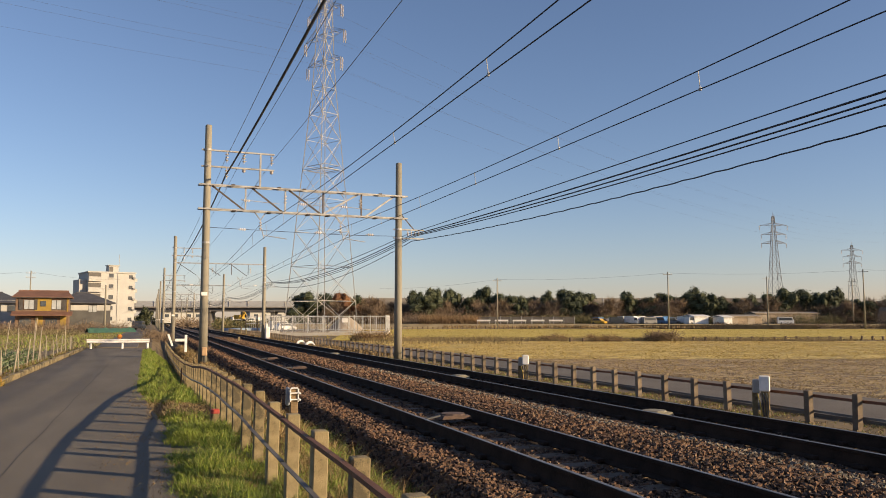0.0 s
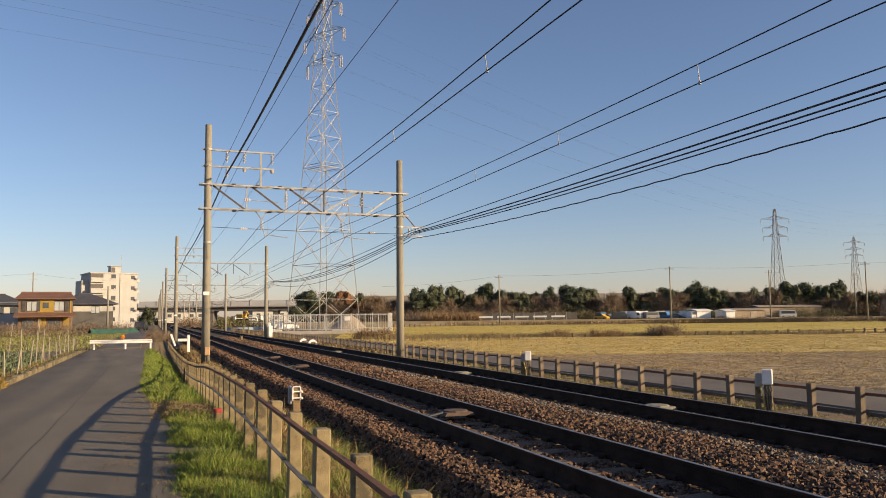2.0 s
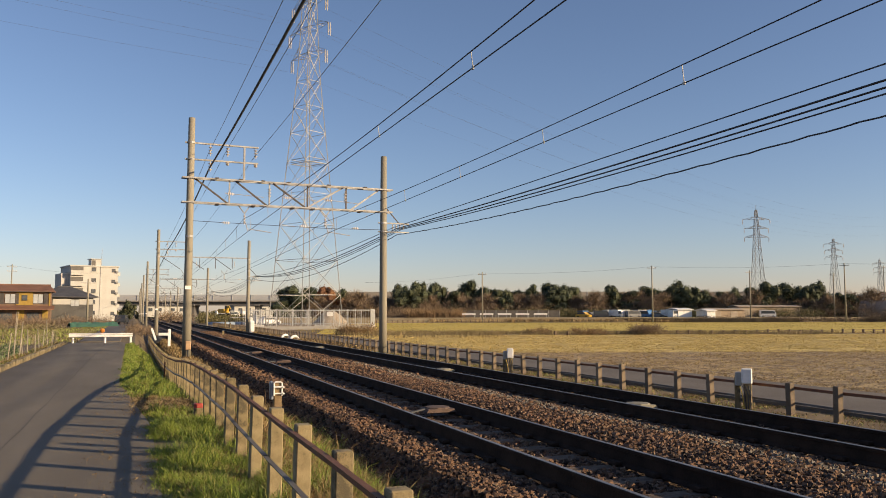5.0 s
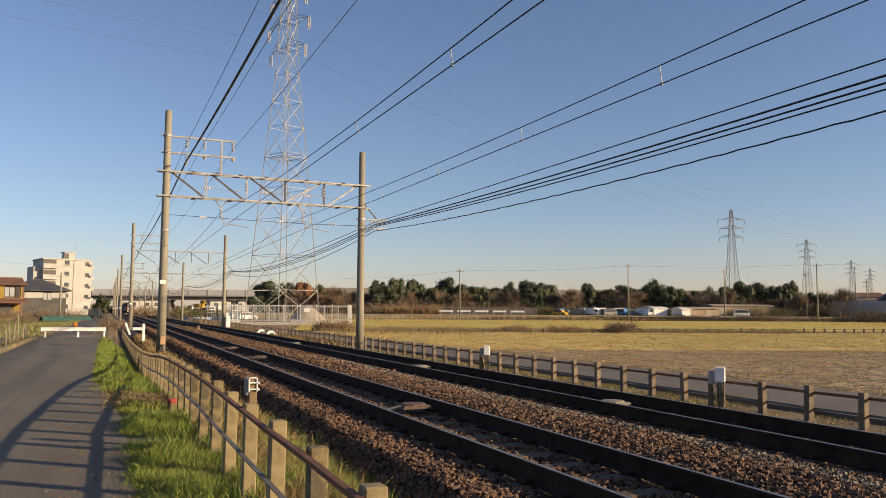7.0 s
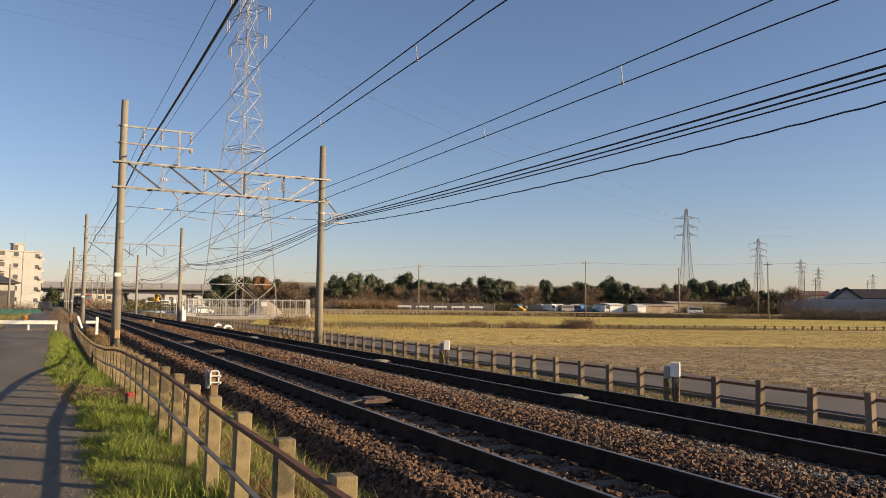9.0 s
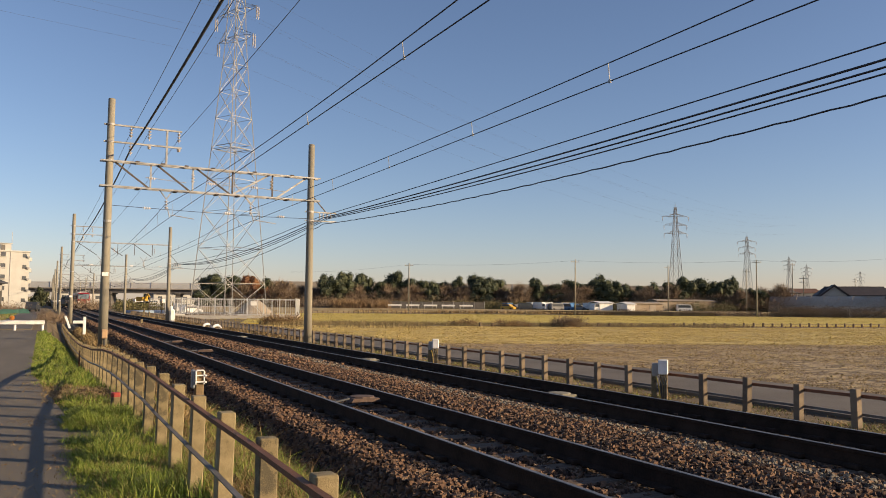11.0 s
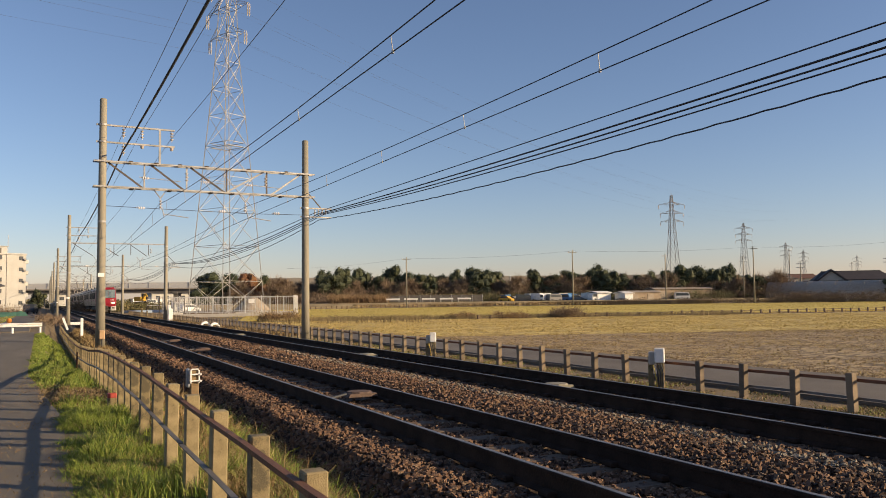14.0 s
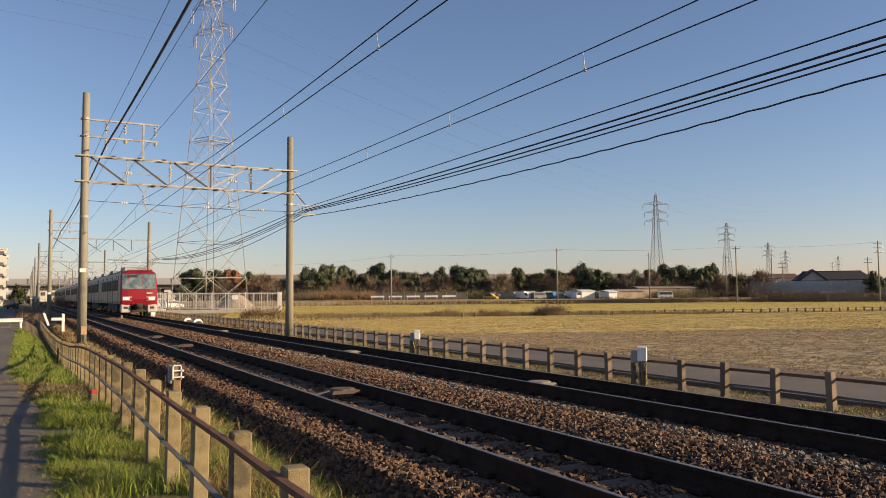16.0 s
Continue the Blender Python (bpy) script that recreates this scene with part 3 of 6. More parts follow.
def spot(bearing, dist, z=-0.25, turn=0.0):
    """A place by its bearing from the lane's end (degrees from the line's axis) and distance."""
    return pose(dist * math.sin(radians(bearing)), dist * math.cos(radians(bearing)), z, 0, 0, turn)


tower("transmission_tower", "tall galvanised lattice transmission tower inside a fenced yard", spot(11.35, 104, -0.2, -62), 46,
      [(0, 4.75), (11, 3.7), (21.5, 2.62), (32, 1.55), (36, 1.25), (46, 0.8)],
      [0, 4.2, 8.6, 13.2, 17.2, 21.2, 25.2, 28.6, 32, 35.6, 39.1, 42.6, 46], [(35.6, 3.45), (39.1, 4.0), (42.6, 3.4)], 0.044)
tower("transmission_tower", "distant lattice transmission tower beyond the trees", spot(42.58, 320, -0.2, -20), 41, [(0, 3.9), (22, 1.9), (34, 1.0), (40.5, 0.5)],
      [0, 6, 12, 17, 22, 26, 30, 33.5, 37, 40.5], [(33.5, 4.6), (36.8, 5.2), (30.2, 4.6)], 0.09, True)
tower("transmission_tower", "distant lattice transmission tower beyond the trees", spot(47.18, 450, -0.2, -20), 40, [(0, 3.9), (22, 1.9), (34, 1.0), (39.5, 0.5)],
      [0, 6, 12, 17, 22, 26, 30, 33.5, 37, 39.5], [(33.5, 4.6), (36.8, 5.2), (30.2, 4.6)], 0.085, True)
tower("transmission_tower", "faint far lattice transmission tower near the horizon", spot(49.75, 640, -0.2, -20), 40, [(0, 3.9), (22, 1.9), (34, 1.0), (39.5, 0.5)],
      [0, 6, 12, 17, 22, 26, 30, 33.5, 37, 39.5], [(33.5, 4.6), (36.8, 5.2), (30.2, 4.6)], 0.09, True)
tower("transmission_tower", "faint far lattice transmission tower near the horizon", spot(50.8, 760, -0.2, -20), 40, [(0, 3.9), (22, 1.9), (34, 1.0), (39.5, 0.5)],
      [0, 6, 12, 17, 22, 26, 30, 33.5, 37, 39.5], [(33.5, 4.6), (36.8, 5.2), (30.2, 4.6)], 0.09, True)
tower("transmission_tower", "faint far lattice transmission tower near the horizon", spot(53.9, 900, -0.2, -20), 40, [(0, 3.9), (22, 1.9), (34, 1.0), (39.5, 0.5)],
      [0, 6, 12, 17, 22, 26, 30, 33.5, 37, 39.5], [(33.5, 4.6), (36.8, 5.2), (30.2, 4.6)], 0.075, True)

# fenced yard round the big tower
MESHGREY = mat("grey_fence_steel", (0.54, 0.54, 0.53), (0.45, 0.45, 0.44), 2, 0.5, 0.2)
DECK_TAN = mat("tan_gravel", (0.34, 0.28, 0.21), (0.26, 0.21, 0.155), 1.5, 0.95, bump=1.0, fine=9)
PALEWALL = mat("pale_new_concrete", (0.46, 0.43, 0.38), (0.38, 0.355, 0.31), 1, 0.9, bump=0.2)
yard = thing("tower_yard_fence", "pale grey steel palisade fence on a low concrete wall", "fence", spot(11.35, 104, -0.2, -18))


def yard_side(x0, y0, x1, y1, h=2.1, base=0.3, gap=0.3):
    n = max(2, round(math.hypot(x1 - x0, y1 - y0) / 2.0))
    m = pose((x0 + x1) / 2, (y0 + y1) / 2, 0, 0, 0, math.degrees(math.atan2(y1 - y0, x1 - x0)))
    L = math.hypot(x1 - x0, y1 - y0)
    o = part("base_wall", Build().box((0, 0, base / 2 - 0.1), (L, 0.2, base + 0.2), 0.02), PALEWALL, yard, "low concrete base wall")
    o.matrix_basis = m
    for i in range(n + 1):
        o = part("post", Build().box((-L / 2 + L * i / n, 0, base + h / 2), (0.09, 0.09, h), 0.01), MESHGREY, yard)
        o.matrix_basis = m
    b = Build()
    for z in (base + 0.15, base + h - 0.15):
        b.box((0, 0, z), (L, 0.06, 0.06))
    for i in range(int(L / gap)):
        b.box((-L / 2 + gap * i, -0.04, base + h / 2), (0.022, 0.02, h - 0.1))
    o = tagged(part("palisade", b, MESHGREY, yard, "thin upright bars"), kind="stuff")
    o.matrix_basis = m


yard_side(-6.5, -6.0, 8.5, -6.0)
yard_side(8.5, -6.0, 8.5, 9.0, gap=1.2)
yard_side(-6.5, 9.0, 8.5, 9.0)
yard_side(-6.5, -6.0, -6.5, 9.0, gap=1.2)
part("sign", Build().box((3.6, -6.1, 1.75), (0.7, 0.03, 0.5), 0.01), WHITE, yard, "small pale notice plate")
b = Build()
b.lathe([(3.0, 0.0), (2.5, 0.7), (1.6, 1.6), (0.8, 2.2), (0.2, 2.4)], n=14)
setting("earth_mound", b, DECK_TAN, "pale tan earth mound behind the yard", "mound", kind="thing", smooth=True).matrix_basis = spot(13.1, 122, -0.3)
side_fence = thing("yard_gate_fence", "grey steel mesh fence with dark posts beside the tower yard", "fence", spot(9.0, 112, -0.2, -12))
for i in range(8):
    part("post", Build().box((-5.5 + i * 1.57, 0, 1.2), (0.1, 0.1, 2.4), 0.01), BRACE, side_fence, "dark steel post")
b = Build()
for z in (0.2, 1.3, 2.3):
    b.box((0, 0.03, z), (11, 0.05, 0.06))
for i in range(44):
    b.box((-5.5 + i * 0.255, 0.03, 1.2), (0.025, 0.02, 2.3))
tagged(part("bar_infill", b, MESHGREY, side_fence), kind="stuff")
part("kerb", Build().box((0, -0.05, 0.1), (11.6, 0.3, 0.3), 0.02), WOODT, side_fence, "dark base beam")

# ---- expressway on piers behind everything ----
DECK = mat("viaduct_concrete", (0.30, 0.275, 0.24), (0.25, 0.225, 0.195), 0.3, 0.9, bump=0.2, fine=3)
NOISEWALL = mat("noise_wall_panels", (0.30, 0.265, 0.22), (0.24, 0.21, 0.175), 0.2, 0.8, fine=2)
# girder and piers share one colour, darkened for the shade under the deck
UNDERDECK_SHADE = mat("underdeck_shade", (0.09, 0.085, 0.08), (0.13, 0.12, 0.11), 0.5, 0.8)
via = tagged(new("viaduct"), "long grey elevated expressway with noise walls on piers", "viaduct")
via.matrix_basis = pose(V.x * 300, V.y * 300, -0.45, 0, 0, -20)
part("deck", Build().box((-70, 4, 6.9), (440, 9, 0.5), 0.05), DECK, via, "pale concrete parapet edge")
part("girder", Build().box((-70, 4, 6.0), (440, 7, 1.3)), UNDERDECK_SHADE, via, "girder with the deck's shade in its dark colour")
PALEPANEL = mat("pale_translucent_panels", (0.47, 0.47, 0.46), (0.40, 0.40, 0.39), 0.2, 0.6, fine=2)
low_panel = Build().box((0, 0, 0), (6.9, 0.12, 2.1), 0.02).mesh("noise_panel", PALEPANEL)
tall_panel = Build().box((0, 0, 0), (6.9, 0.15, 3.1), 0.02).mesh("noise_panel", NOISEWALL)
low_post = Build().box((0, 0, 0), (0.16, 0.2, 2.2), 0.02).mesh("panel_post", GALV)
tall_post = Build().box((0, 0, 0), (0.24, 0.25, 3.3), 0.02).mesh("panel_post", PALEPANEL)
for i in range(62):
    x = -286.5 + i * 7
    tall = x > -36
    o = new("noise_panel", tall_panel if tall else low_panel)
    o.parent, o.location = via, (x, -0.3, 8.75 if tall else 8.1)
    o = new("panel_post", tall_post if tall else low_post)
    o.parent, o.location = via, (x - 3.5, -0.42, 8.8 if tall else 8.15)
me = Build().box((0, 0, 2.6), (1.6, 5.5, 5.8), 0.1).box((0, 0, 5.3), (2.0, 8.0, 0.8), 0.1).mesh("pier", UNDERDECK_SHADE)
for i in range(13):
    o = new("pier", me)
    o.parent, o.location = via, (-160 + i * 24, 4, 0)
b = Build()
b.add([(-70, -2, -0.2), (42, -2, -0.2), (42, 4, 6.6), (-30, 4, 6.6), (-70, 12, -0.2), (42, 12, -0.2)], [(0, 1, 2, 3), (3, 2, 5, 4), (0, 3, 4)])
setting("embankment", b, EARTH, "brown embankment under the expressway", "embankment").matrix_basis = pose(V.x * 296 + U.x * 110, V.y * 296 + U.y * 110, 0, 0, 0, -20)


# ---- utility poles ----
def utility_pole(bearing, dist, h, arms=1, turn=0.0, label="slim concrete utility pole with a crossarm"):
    p = thing("utility_pole", label, "utility pole", spot(bearing, dist, -0.3, turn), "utility poles")
    part("pole", Build().lathe([(0.17, 0), (0.1, h), (0.06, h + 0.03)], n=10), POLEC, p, "", True)
    for i in range(arms):
        part("crossarm", Build().box((0, 0, h - 0.5 - 0.9 * i), (1.8, 0.1, 0.1), 0.01), OLDSTEEL, p)
        for x in (-0.8, -0.35, 0.35, 0.8):
            part("insulator", Build().lathe([(0.05, 0), (0.07, 0.05), (0.04, 0.16)], (x, 0, h - 0.45 - 0.9 * i), 8), PORCELAIN, p)
    return p


POLES = ((23.88, 168, 10.6, 1), (35.72, 168, 11.6, 1), (42.06, 185, 11.2, 1), (47.75, 180, 12.0, 1), (47.1, 205, 11.2, 2), (49.95, 260, 15.5, 1), (50.6, 210, 9.6, 2), (55.6, 230, 11.0, 2), (56.2, 180, 12.2, 3), (-7.3, 190, 12.3, 2), (-2.86, 118, 6.6, 1), (53.6, 320, 13, 2))
for i, (be, di, h, a) in enumerate(POLES):
    utility_pole(be, di, h, a, -be + 15 * (i % 3))
for (b0, d0, h0), (b1, d1, h1) in (((23.88, 168, 10.1), (35.72, 168, 11.1)), ((35.72, 168, 11.1), (47.75, 180, 11.6)), ((47.75, 180, 11.6), (56.2, 180, 11.7)), ((15.5, 190, 9), (23.88, 168, 10.1)), ((-7.3, 190, 11.8), (-2, 200, 11)), ((-14, 190, 11), (-7.3, 190, 11.8))):
    p, q = spot(b0, d0, h0).translation, spot(b1, d1, h1).translation
    tagged(part("power_line", Build().tube([p.lerp(q, t / 10) - Vector((0, 0, 2.0 * (t / 10) * (1 - t / 10))) for t in range(11)], 0.013, 4), WIREGREY), "thin sagging power line between utility poles", "wire", "power lines")
pL = spot(11.35, 104, 0, -62)
for s, z, reach in ((-1, 33.8, 3.45), (1, 33.8, 3.45), (-1, 37.3, 4.0), (1, 37.3, 4.0), (-1, 40.8, 3.4), (1, 40.8, 3.4)):
    a = pL @ Vector((s * reach, 0, z))
    for sg in (-1, 1):
        far = a + (pL.to_3x3() @ Vector((0, sg * 300, 0)))
        tagged(part("power_line", Build().tube([a.lerp(far, t / 12) - Vector((0, 0, 30.0 * (t / 12) * (1 - t / 12))) for t in range(13)], 0.008, 4), WIREGREY), "thin high-voltage conductor hung from the tower", "wire", "power lines")

# ---- houses ----
TILE_RED = mat("red_brown_roof_tiles", (0.19, 0.095, 0.058), (0.14, 0.07, 0.045), 0.8, 0.8, bump=0.4, fine=6, stretch=(1, 1, 3))
TILE_BROWN = mat("dark_brown_roof_tiles", (0.055, 0.043, 0.04), (0.04, 0.032, 0.031), 0.8, 0.7, bump=0.4, fine=6)
TILE_GREY = mat("grey_roof_tiles", (0.05, 0.05, 0.055), (0.075, 0.075, 0.08), 0.8, 0.6, bump=0.4, fine=6)
YELLOW = mat("yellow_render", (0.32, 0.215, 0.045), (0.28, 0.185, 0.04), 1.5, 0.9, fine=12)
BROWNWALL = mat("brown_cladding", (0.19, 0.12, 0.075), (0.14, 0.09, 0.06), 1.5, 0.85, fine=10)
CREAM = mat("cream_render", (0.455, 0.445, 0.41), (0.40, 0.39, 0.36), 0.5, 0.9, bump=0.1, fine=4)
GREYWALL = mat("grey_render", (0.10, 0.097, 0.09), (0.08, 0.077, 0.073), 0.8, 0.9, fine=8)
GLASS = mat("window_glass", (0.05, 0.06, 0.07), (0.09, 0.10, 0.11), 0.7, 0.15, 0.0, spec=0.35)
CURTAIN = mat("pale_curtain_glass", (0.42, 0.44, 0.44), (0.33, 0.35, 0.36), 1.2, 0.2)
CARGREY = mat("roof_grey", (0.30, 0.29, 0.28), (0.24, 0.23, 0.22), 1, 0.8, fine=8)
TRIMDARK = mat("dark_window_frame", (0.05, 0.045, 0.04), (0.08, 0.07, 0.06), 2, 0.5)


def window(parent, c, w, h, ax="x", glass=None, frame_mat=None, name="window"):
    """A window standing proud on a wall that faces -y (ax x) or +x (ax y)."""
    size = (lambda a, d, z: (a, d, z)) if ax == "x" else (lambda a, d, z: (d, a, z))
    off = Vector((0, -0.02, 0)) if ax == "x" else Vector((0.02, 0, 0))
    wn_ = part(name, Build().box(Vector(c), size(w, 0.06, h), 0.01), frame_mat or TRIMDARK, parent)
    n = 2 if w > 1.2 else 1
    for i in range(n):
        cc = Vector(c) + off + (Vector((w * ((i + 0.5) / n - 0.5), 0, 0)) if ax == "x" else Vector((0, w * ((i + 0.5) / n - 0.5), 0)))
        part("pane", Build().box(cc, size(w / n - 0.1, 0.06, h - 0.12)), glass or GLASS, wn_)
    return wn_


def hip_roof(L, W, z0, z1, over=0.7, ridge=None):
    r = (L - W) / 2 if ridge is None else ridge
    l, w = L / 2 + over, W / 2 + over
    b = Build()
    b.add([(-l, -w, z0), (l, -w, z0), (l, w, z0), (-l, w, z0), (-r, 0, z1), (r, 0, z1), (-l, -w, z0 - 0.15), (l, -w, z0 - 0.15), (l, w, z0 - 0.15), (-l, w, z0 - 0.15)],
          [(0, 1, 5, 4), (1, 2, 5), (2, 3, 4, 5), (3, 0, 4), (0, 6, 7, 1), (1, 7, 8, 2), (2, 8, 9, 3), (3, 9, 6, 0), (6, 9, 8, 7)])
    b.box((0, 0, z1), (2 * r + 0.3, 0.3, 0.2), 0.05)
    return b


h = thing("house", "two-storey yellow and brown house with red-brown tiled roofs", "house", spot(-6.5, 152, -0.3, 3), "houses")
part("wall", Build().box((0, 0, 2.95), (8.0, 5.6, 5.7), 0.03), BROWNWALL, h, "brown clad wall")
part("front_panel", Build().box((0.1, -2.83, 4.5), (2.5, 0.12, 2.2), 0.02), YELLOW, h, "yellow rendered panel")
part("front_panel", Build().box((-0.4, -2.83, 1.6), (1.1, 0.12, 2.4), 0.02), YELLOW, h, "yellow rendered panel")
part("front_panel", Build().box((3.2, -2.83, 1.9), (0.9, 0.12, 2.6), 0.02), YELLOW, h, "yellow rendered panel")
part("front_panel", Build().box((3.8, -2.83, 4.4), (0.22, 0.12, 2.2), 0.02), YELLOW, h, "yellow corner strip")
part("roof", hip_roof(8.0, 5.6, 5.75, 6.85, 0.55, 3.7), TILE_RED, h, "red-brown tiled roof")
o = part("lower_roof", Build().prism([(-4.5, 2.75), (-2.75, 3.35), (-2.75, 3.2), (-4.5, 2.6)], -4.6, 4.5), TILE_RED, h, "red-brown tiled canopy")
o.matrix_basis = pose(0, 0, 0, 0, 0, 90)
for x in (-2.0, 2.1):
    window(h, (x, -2.86, 4.45), 1.5, 1.6, glass=CURTAIN)
for x in (-3.2, -1.05, 3.25):
    part("shutter", Build().box((x, -2.85, 4.45), (0.62, 0.1, 1.75), 0.01), TRIMDARK, h, "dark brown shutter")
window(h, (0.1, -2.92, 4.6), 0.85, 0.9)
for x in (-2.5, 1.4):
    window(h, (x, -2.86, 1.4), 1.8, 1.6)
part("gutter", Build().rod((-4.5, -3.4, 5.6), (4.5, -3.4, 5.6), 0.06), TRIMDARK, h)

h = thing("house", "grey house with a dark hipped tile roof", "house", spot(-4.25, 160, -0.3, 8), "houses")
part("wall", Build().box((0, 0, 2.6), (9.0, 7.0, 5.0), 0.03), GREYWALL, h)
part("front_panel", Build().box((-0.6, -3.53, 4.1), (3.0, 0.12, 1.0), 0.02), CREAM, h, "cream upper wall panel")
part("front_panel", Build().box((3.3, -3.53, 4.1), (2.2, 0.12, 1.0), 0.02), CREAM, h, "cream upper wall panel")
part("roof", hip_roof(9.0, 7.0, 5.0, 6.9, 0.8), TILE_GREY, h, "dark grey tiled roof")
for x, z in ((-3.4, 3.7), (1.5, 3.9)):
    window(h, (x, -3.58, z), 1.4, 1.3, glass=CURTAIN)

for be, di, w, roof, lab in ((-9.2, 165, 9, TILE_GREY, "low house with a dark tiled roof"), (-12.2, 170, 10, TILE_GREY, "low house with a dark tiled roof")):
    h = thing("house", lab, "house", spot(be, di, -0.3, 5), "houses")
    part("wall", Build().box((0, 0, 2.7), (w, 7, 5.4), 0.03), CREAM, h)
    part("roof", hip_roof(w, 7, 5.0, 6.9, 0.8), roof, h)
    for x in (-2.5, 0.5, 2.8):
        window(h, (x, -3.52, 3.9), 1.3, 1.2)

# five-storey apartment block
h = thing("apartment_block", "cream five-storey apartment block with stairwell openings", "apartment block", spot(-2.5, 222, -0.2, 16), "houses")
part("wall", Build().box((0, 5.5, 6.9), (11.5, 11.0, 14.0), 0.05), CREAM, h, "cream rendered wall")
part("stair_block", Build().box((-6.6, 5.0, 6.0), (1.9, 7.0, 12.2), 0.05), CREAM, h, "cream stair wing")
part("roof_house", Build().box((0.9, 4.0, 14.9), (2.4, 3.0, 2.1), 0.05), CREAM, h, "rooftop stair hut")
part("hut_cap", Build().box((0.9, 4.0, 16.0), (2.9, 3.5, 0.2), 0.03), CREAM, h)
part("hut_door", Build().box((0.3, 2.48, 14.9), (0.9, 0.08, 1.5)), TRIMDARK, h)
part("parapet", Build().box((0, 5.5, 14.0), (11.9, 11.4, 0.35), 0.05), CREAM, h)
part("mast", Build().rod((2.6, 4, 14), (2.6, 4, 19), 0.05), OLDSTEEL, h)
for k in range(5):
    z = 1.7 + k * 2.75
    part("landing", Build().box((-4.2, -0.35, z - 0.5), (3.2, 0.8, 1.15), 0.03), CREAM, h, "cream balcony parapet")
    # no hole in the wall: a dark box stands for the stairwell's shade
    part("opening", Build().box((-4.2, 0.1, z + 0.7), (3.0, 0.3, 1.1)), TRIMDARK, h, "dark panel for the shade inside a stair opening")
    window(h, (-0.2, -0.03, z + 0.5), 1.1, 1.0)
    part("window_ledge", Build().box((-0.2, -0.12, z - 0.1), (1.4, 0.3, 0.12), 0.02), CREAM, h)
    window(h, (4.6, -0.03, z + 0.3), 0.9, 0.9)
    part("air_conditioner", Build().box((5.4, -0.25, z), (0.6, 0.4, 0.5), 0.03), CARGREY, h, "grey air-conditioner box")
    for y in (2.2, 5.2, 8.4):
        window(h, (5.78, y, z + 0.3), 1.5, 1.15, "y", name="window")
    for y in (1.5, 5.0, 8.5):
        part("balcony", Build().box((6.15, y + 1.0, z - 0.5), (0.8, 3.0, 0.9), 0.03), CREAM, h, "cream balcony parapet")
part("downpipe", Build().rod((1.4, -0.08, 0), (1.4, -0.08, 13.8), 0.07), OLDSTEEL, h)

# tiled farmhouse and white houses beyond the netting
for be, di, w, d, z0, z1, wall, roof, lab in ((53.5, 258, 19, 11, 5.8, 8.3, CREAM, TILE_BROWN, "large farmhouse with a dark brown gabled tile roof"), (58.2, 250, 12, 9, 5.2, 8.0, CREAM, TILE_GREY, "plain cream house with a dark tiled roof"),
                                             (49.2, 270, 9, 7, 6.6, 7.4, WHITE, GREYWALL, "small white box-shaped house with flat roof"), (50.6, 280, 9, 7, 6.9, 8.2, CREAM, TILE_RED, "cream house with a brown roof"), (51.3, 290, 8, 7, 6.2, 7.6, CREAM, TILE_GREY, "cream house with a grey roof")):
    h = thing("house", lab, "house", spot(be, di, -0.3, -be + 8), "houses")
    part("wall", Build().box((0, 0, z0 / 2), (w, d, z0), 0.03), wall, h)
    part("roof", hip_roof(w, d, z0, z1, 0.8, w * 0.4), roof, h)
    if w > 18:
        part("gable_wall", Build().prism([(-9.2, 5.6), (-2.4, 5.6), (-5.8, 8.1)], -d / 2 - 1.3, -d / 2 - 1.1), CREAM, h, "pale gable triangle")
        part("gable_roof", Build().prism([(-10.2, 5.3), (-9.6, 5.2), (-5.8, 8.2), (-2.0, 5.2), (-1.4, 5.3), (-5.8, 8.8)], -d / 2 - 1.9, 0.0), roof, h, "dark tiled gable")
    for i in range(int(w / 3.5)):
        window(h, (-w / 2 + 2 + 3.4 * i, -d / 2 - 0.03, z0 - 1.6), 1.5, 1.2)


# ---- the train ----
RED = mat("red_car_paint", (0.26, 0.010, 0.022), (0.22, 0.009, 0.02), 0.8, 0.35, fine=6)
SILVER = mat("brushed_steel_body", (0.44, 0.345, 0.25), (0.35, 0.27, 0.195), 0.8, 0.5, 0.12, fine=6, spec=0.3)
UNDER = mat("underframe", (0.03, 0.028, 0.026), (0.05, 0.045, 0.04), 2, 0.8, fine=15)
# cab glass base is lightened blue-grey to carry a sky reflection
CABGLASS = mat("cab_glass", (0.09, 0.12, 0.13), (0.20, 0.25, 0.26), 1.6, 0.06, fine=5, spec=0.9)
CARGLASS = mat("tinted_car_glass", (0.05, 0.04, 0.032), (0.08, 0.065, 0.05), 0.7, 0.5, spec=0.03)
LAMP = bpy.data.materials.new("headlight")
LAMP.use_nodes = True
LAMP.node_tree.nodes["Principled BSDF"].inputs["Emission Color"].default_value = (1.0, 0.86, 0.6, 1)
LAMP.node_tree.nodes["Principled BSDF"].inputs["Emission Strength"].default_value = 1.0

CAR_L, CAR_W, FLOOR, EAVE, TOP = 18.4, 2.66, 0.95, 3.1, 3.55
train = thing("train", "red-fronted steel commuter train on the far track", "train", pose(TRACKS[1], 516, RAILTOP))


def shell(y0, y1):
    w = CAR_W / 2
    out = [(-w + 0.05, FLOOR), (w - 0.05, FLOOR), (w, FLOOR + 0.25), (w, EAVE - 0.1), (w - 0.08, EAVE + 0.16), (w - 0.35, EAVE + 0.36), (w - 0.85, TOP), (-w + 0.85, TOP), (-w + 0.35, EAVE + 0.36), (-w + 0.08, EAVE + 0.16), (-w, EAVE - 0.1), (-w, FLOOR + 0.25)]
    return Build().prism(out, y0, y1)


cache = {}


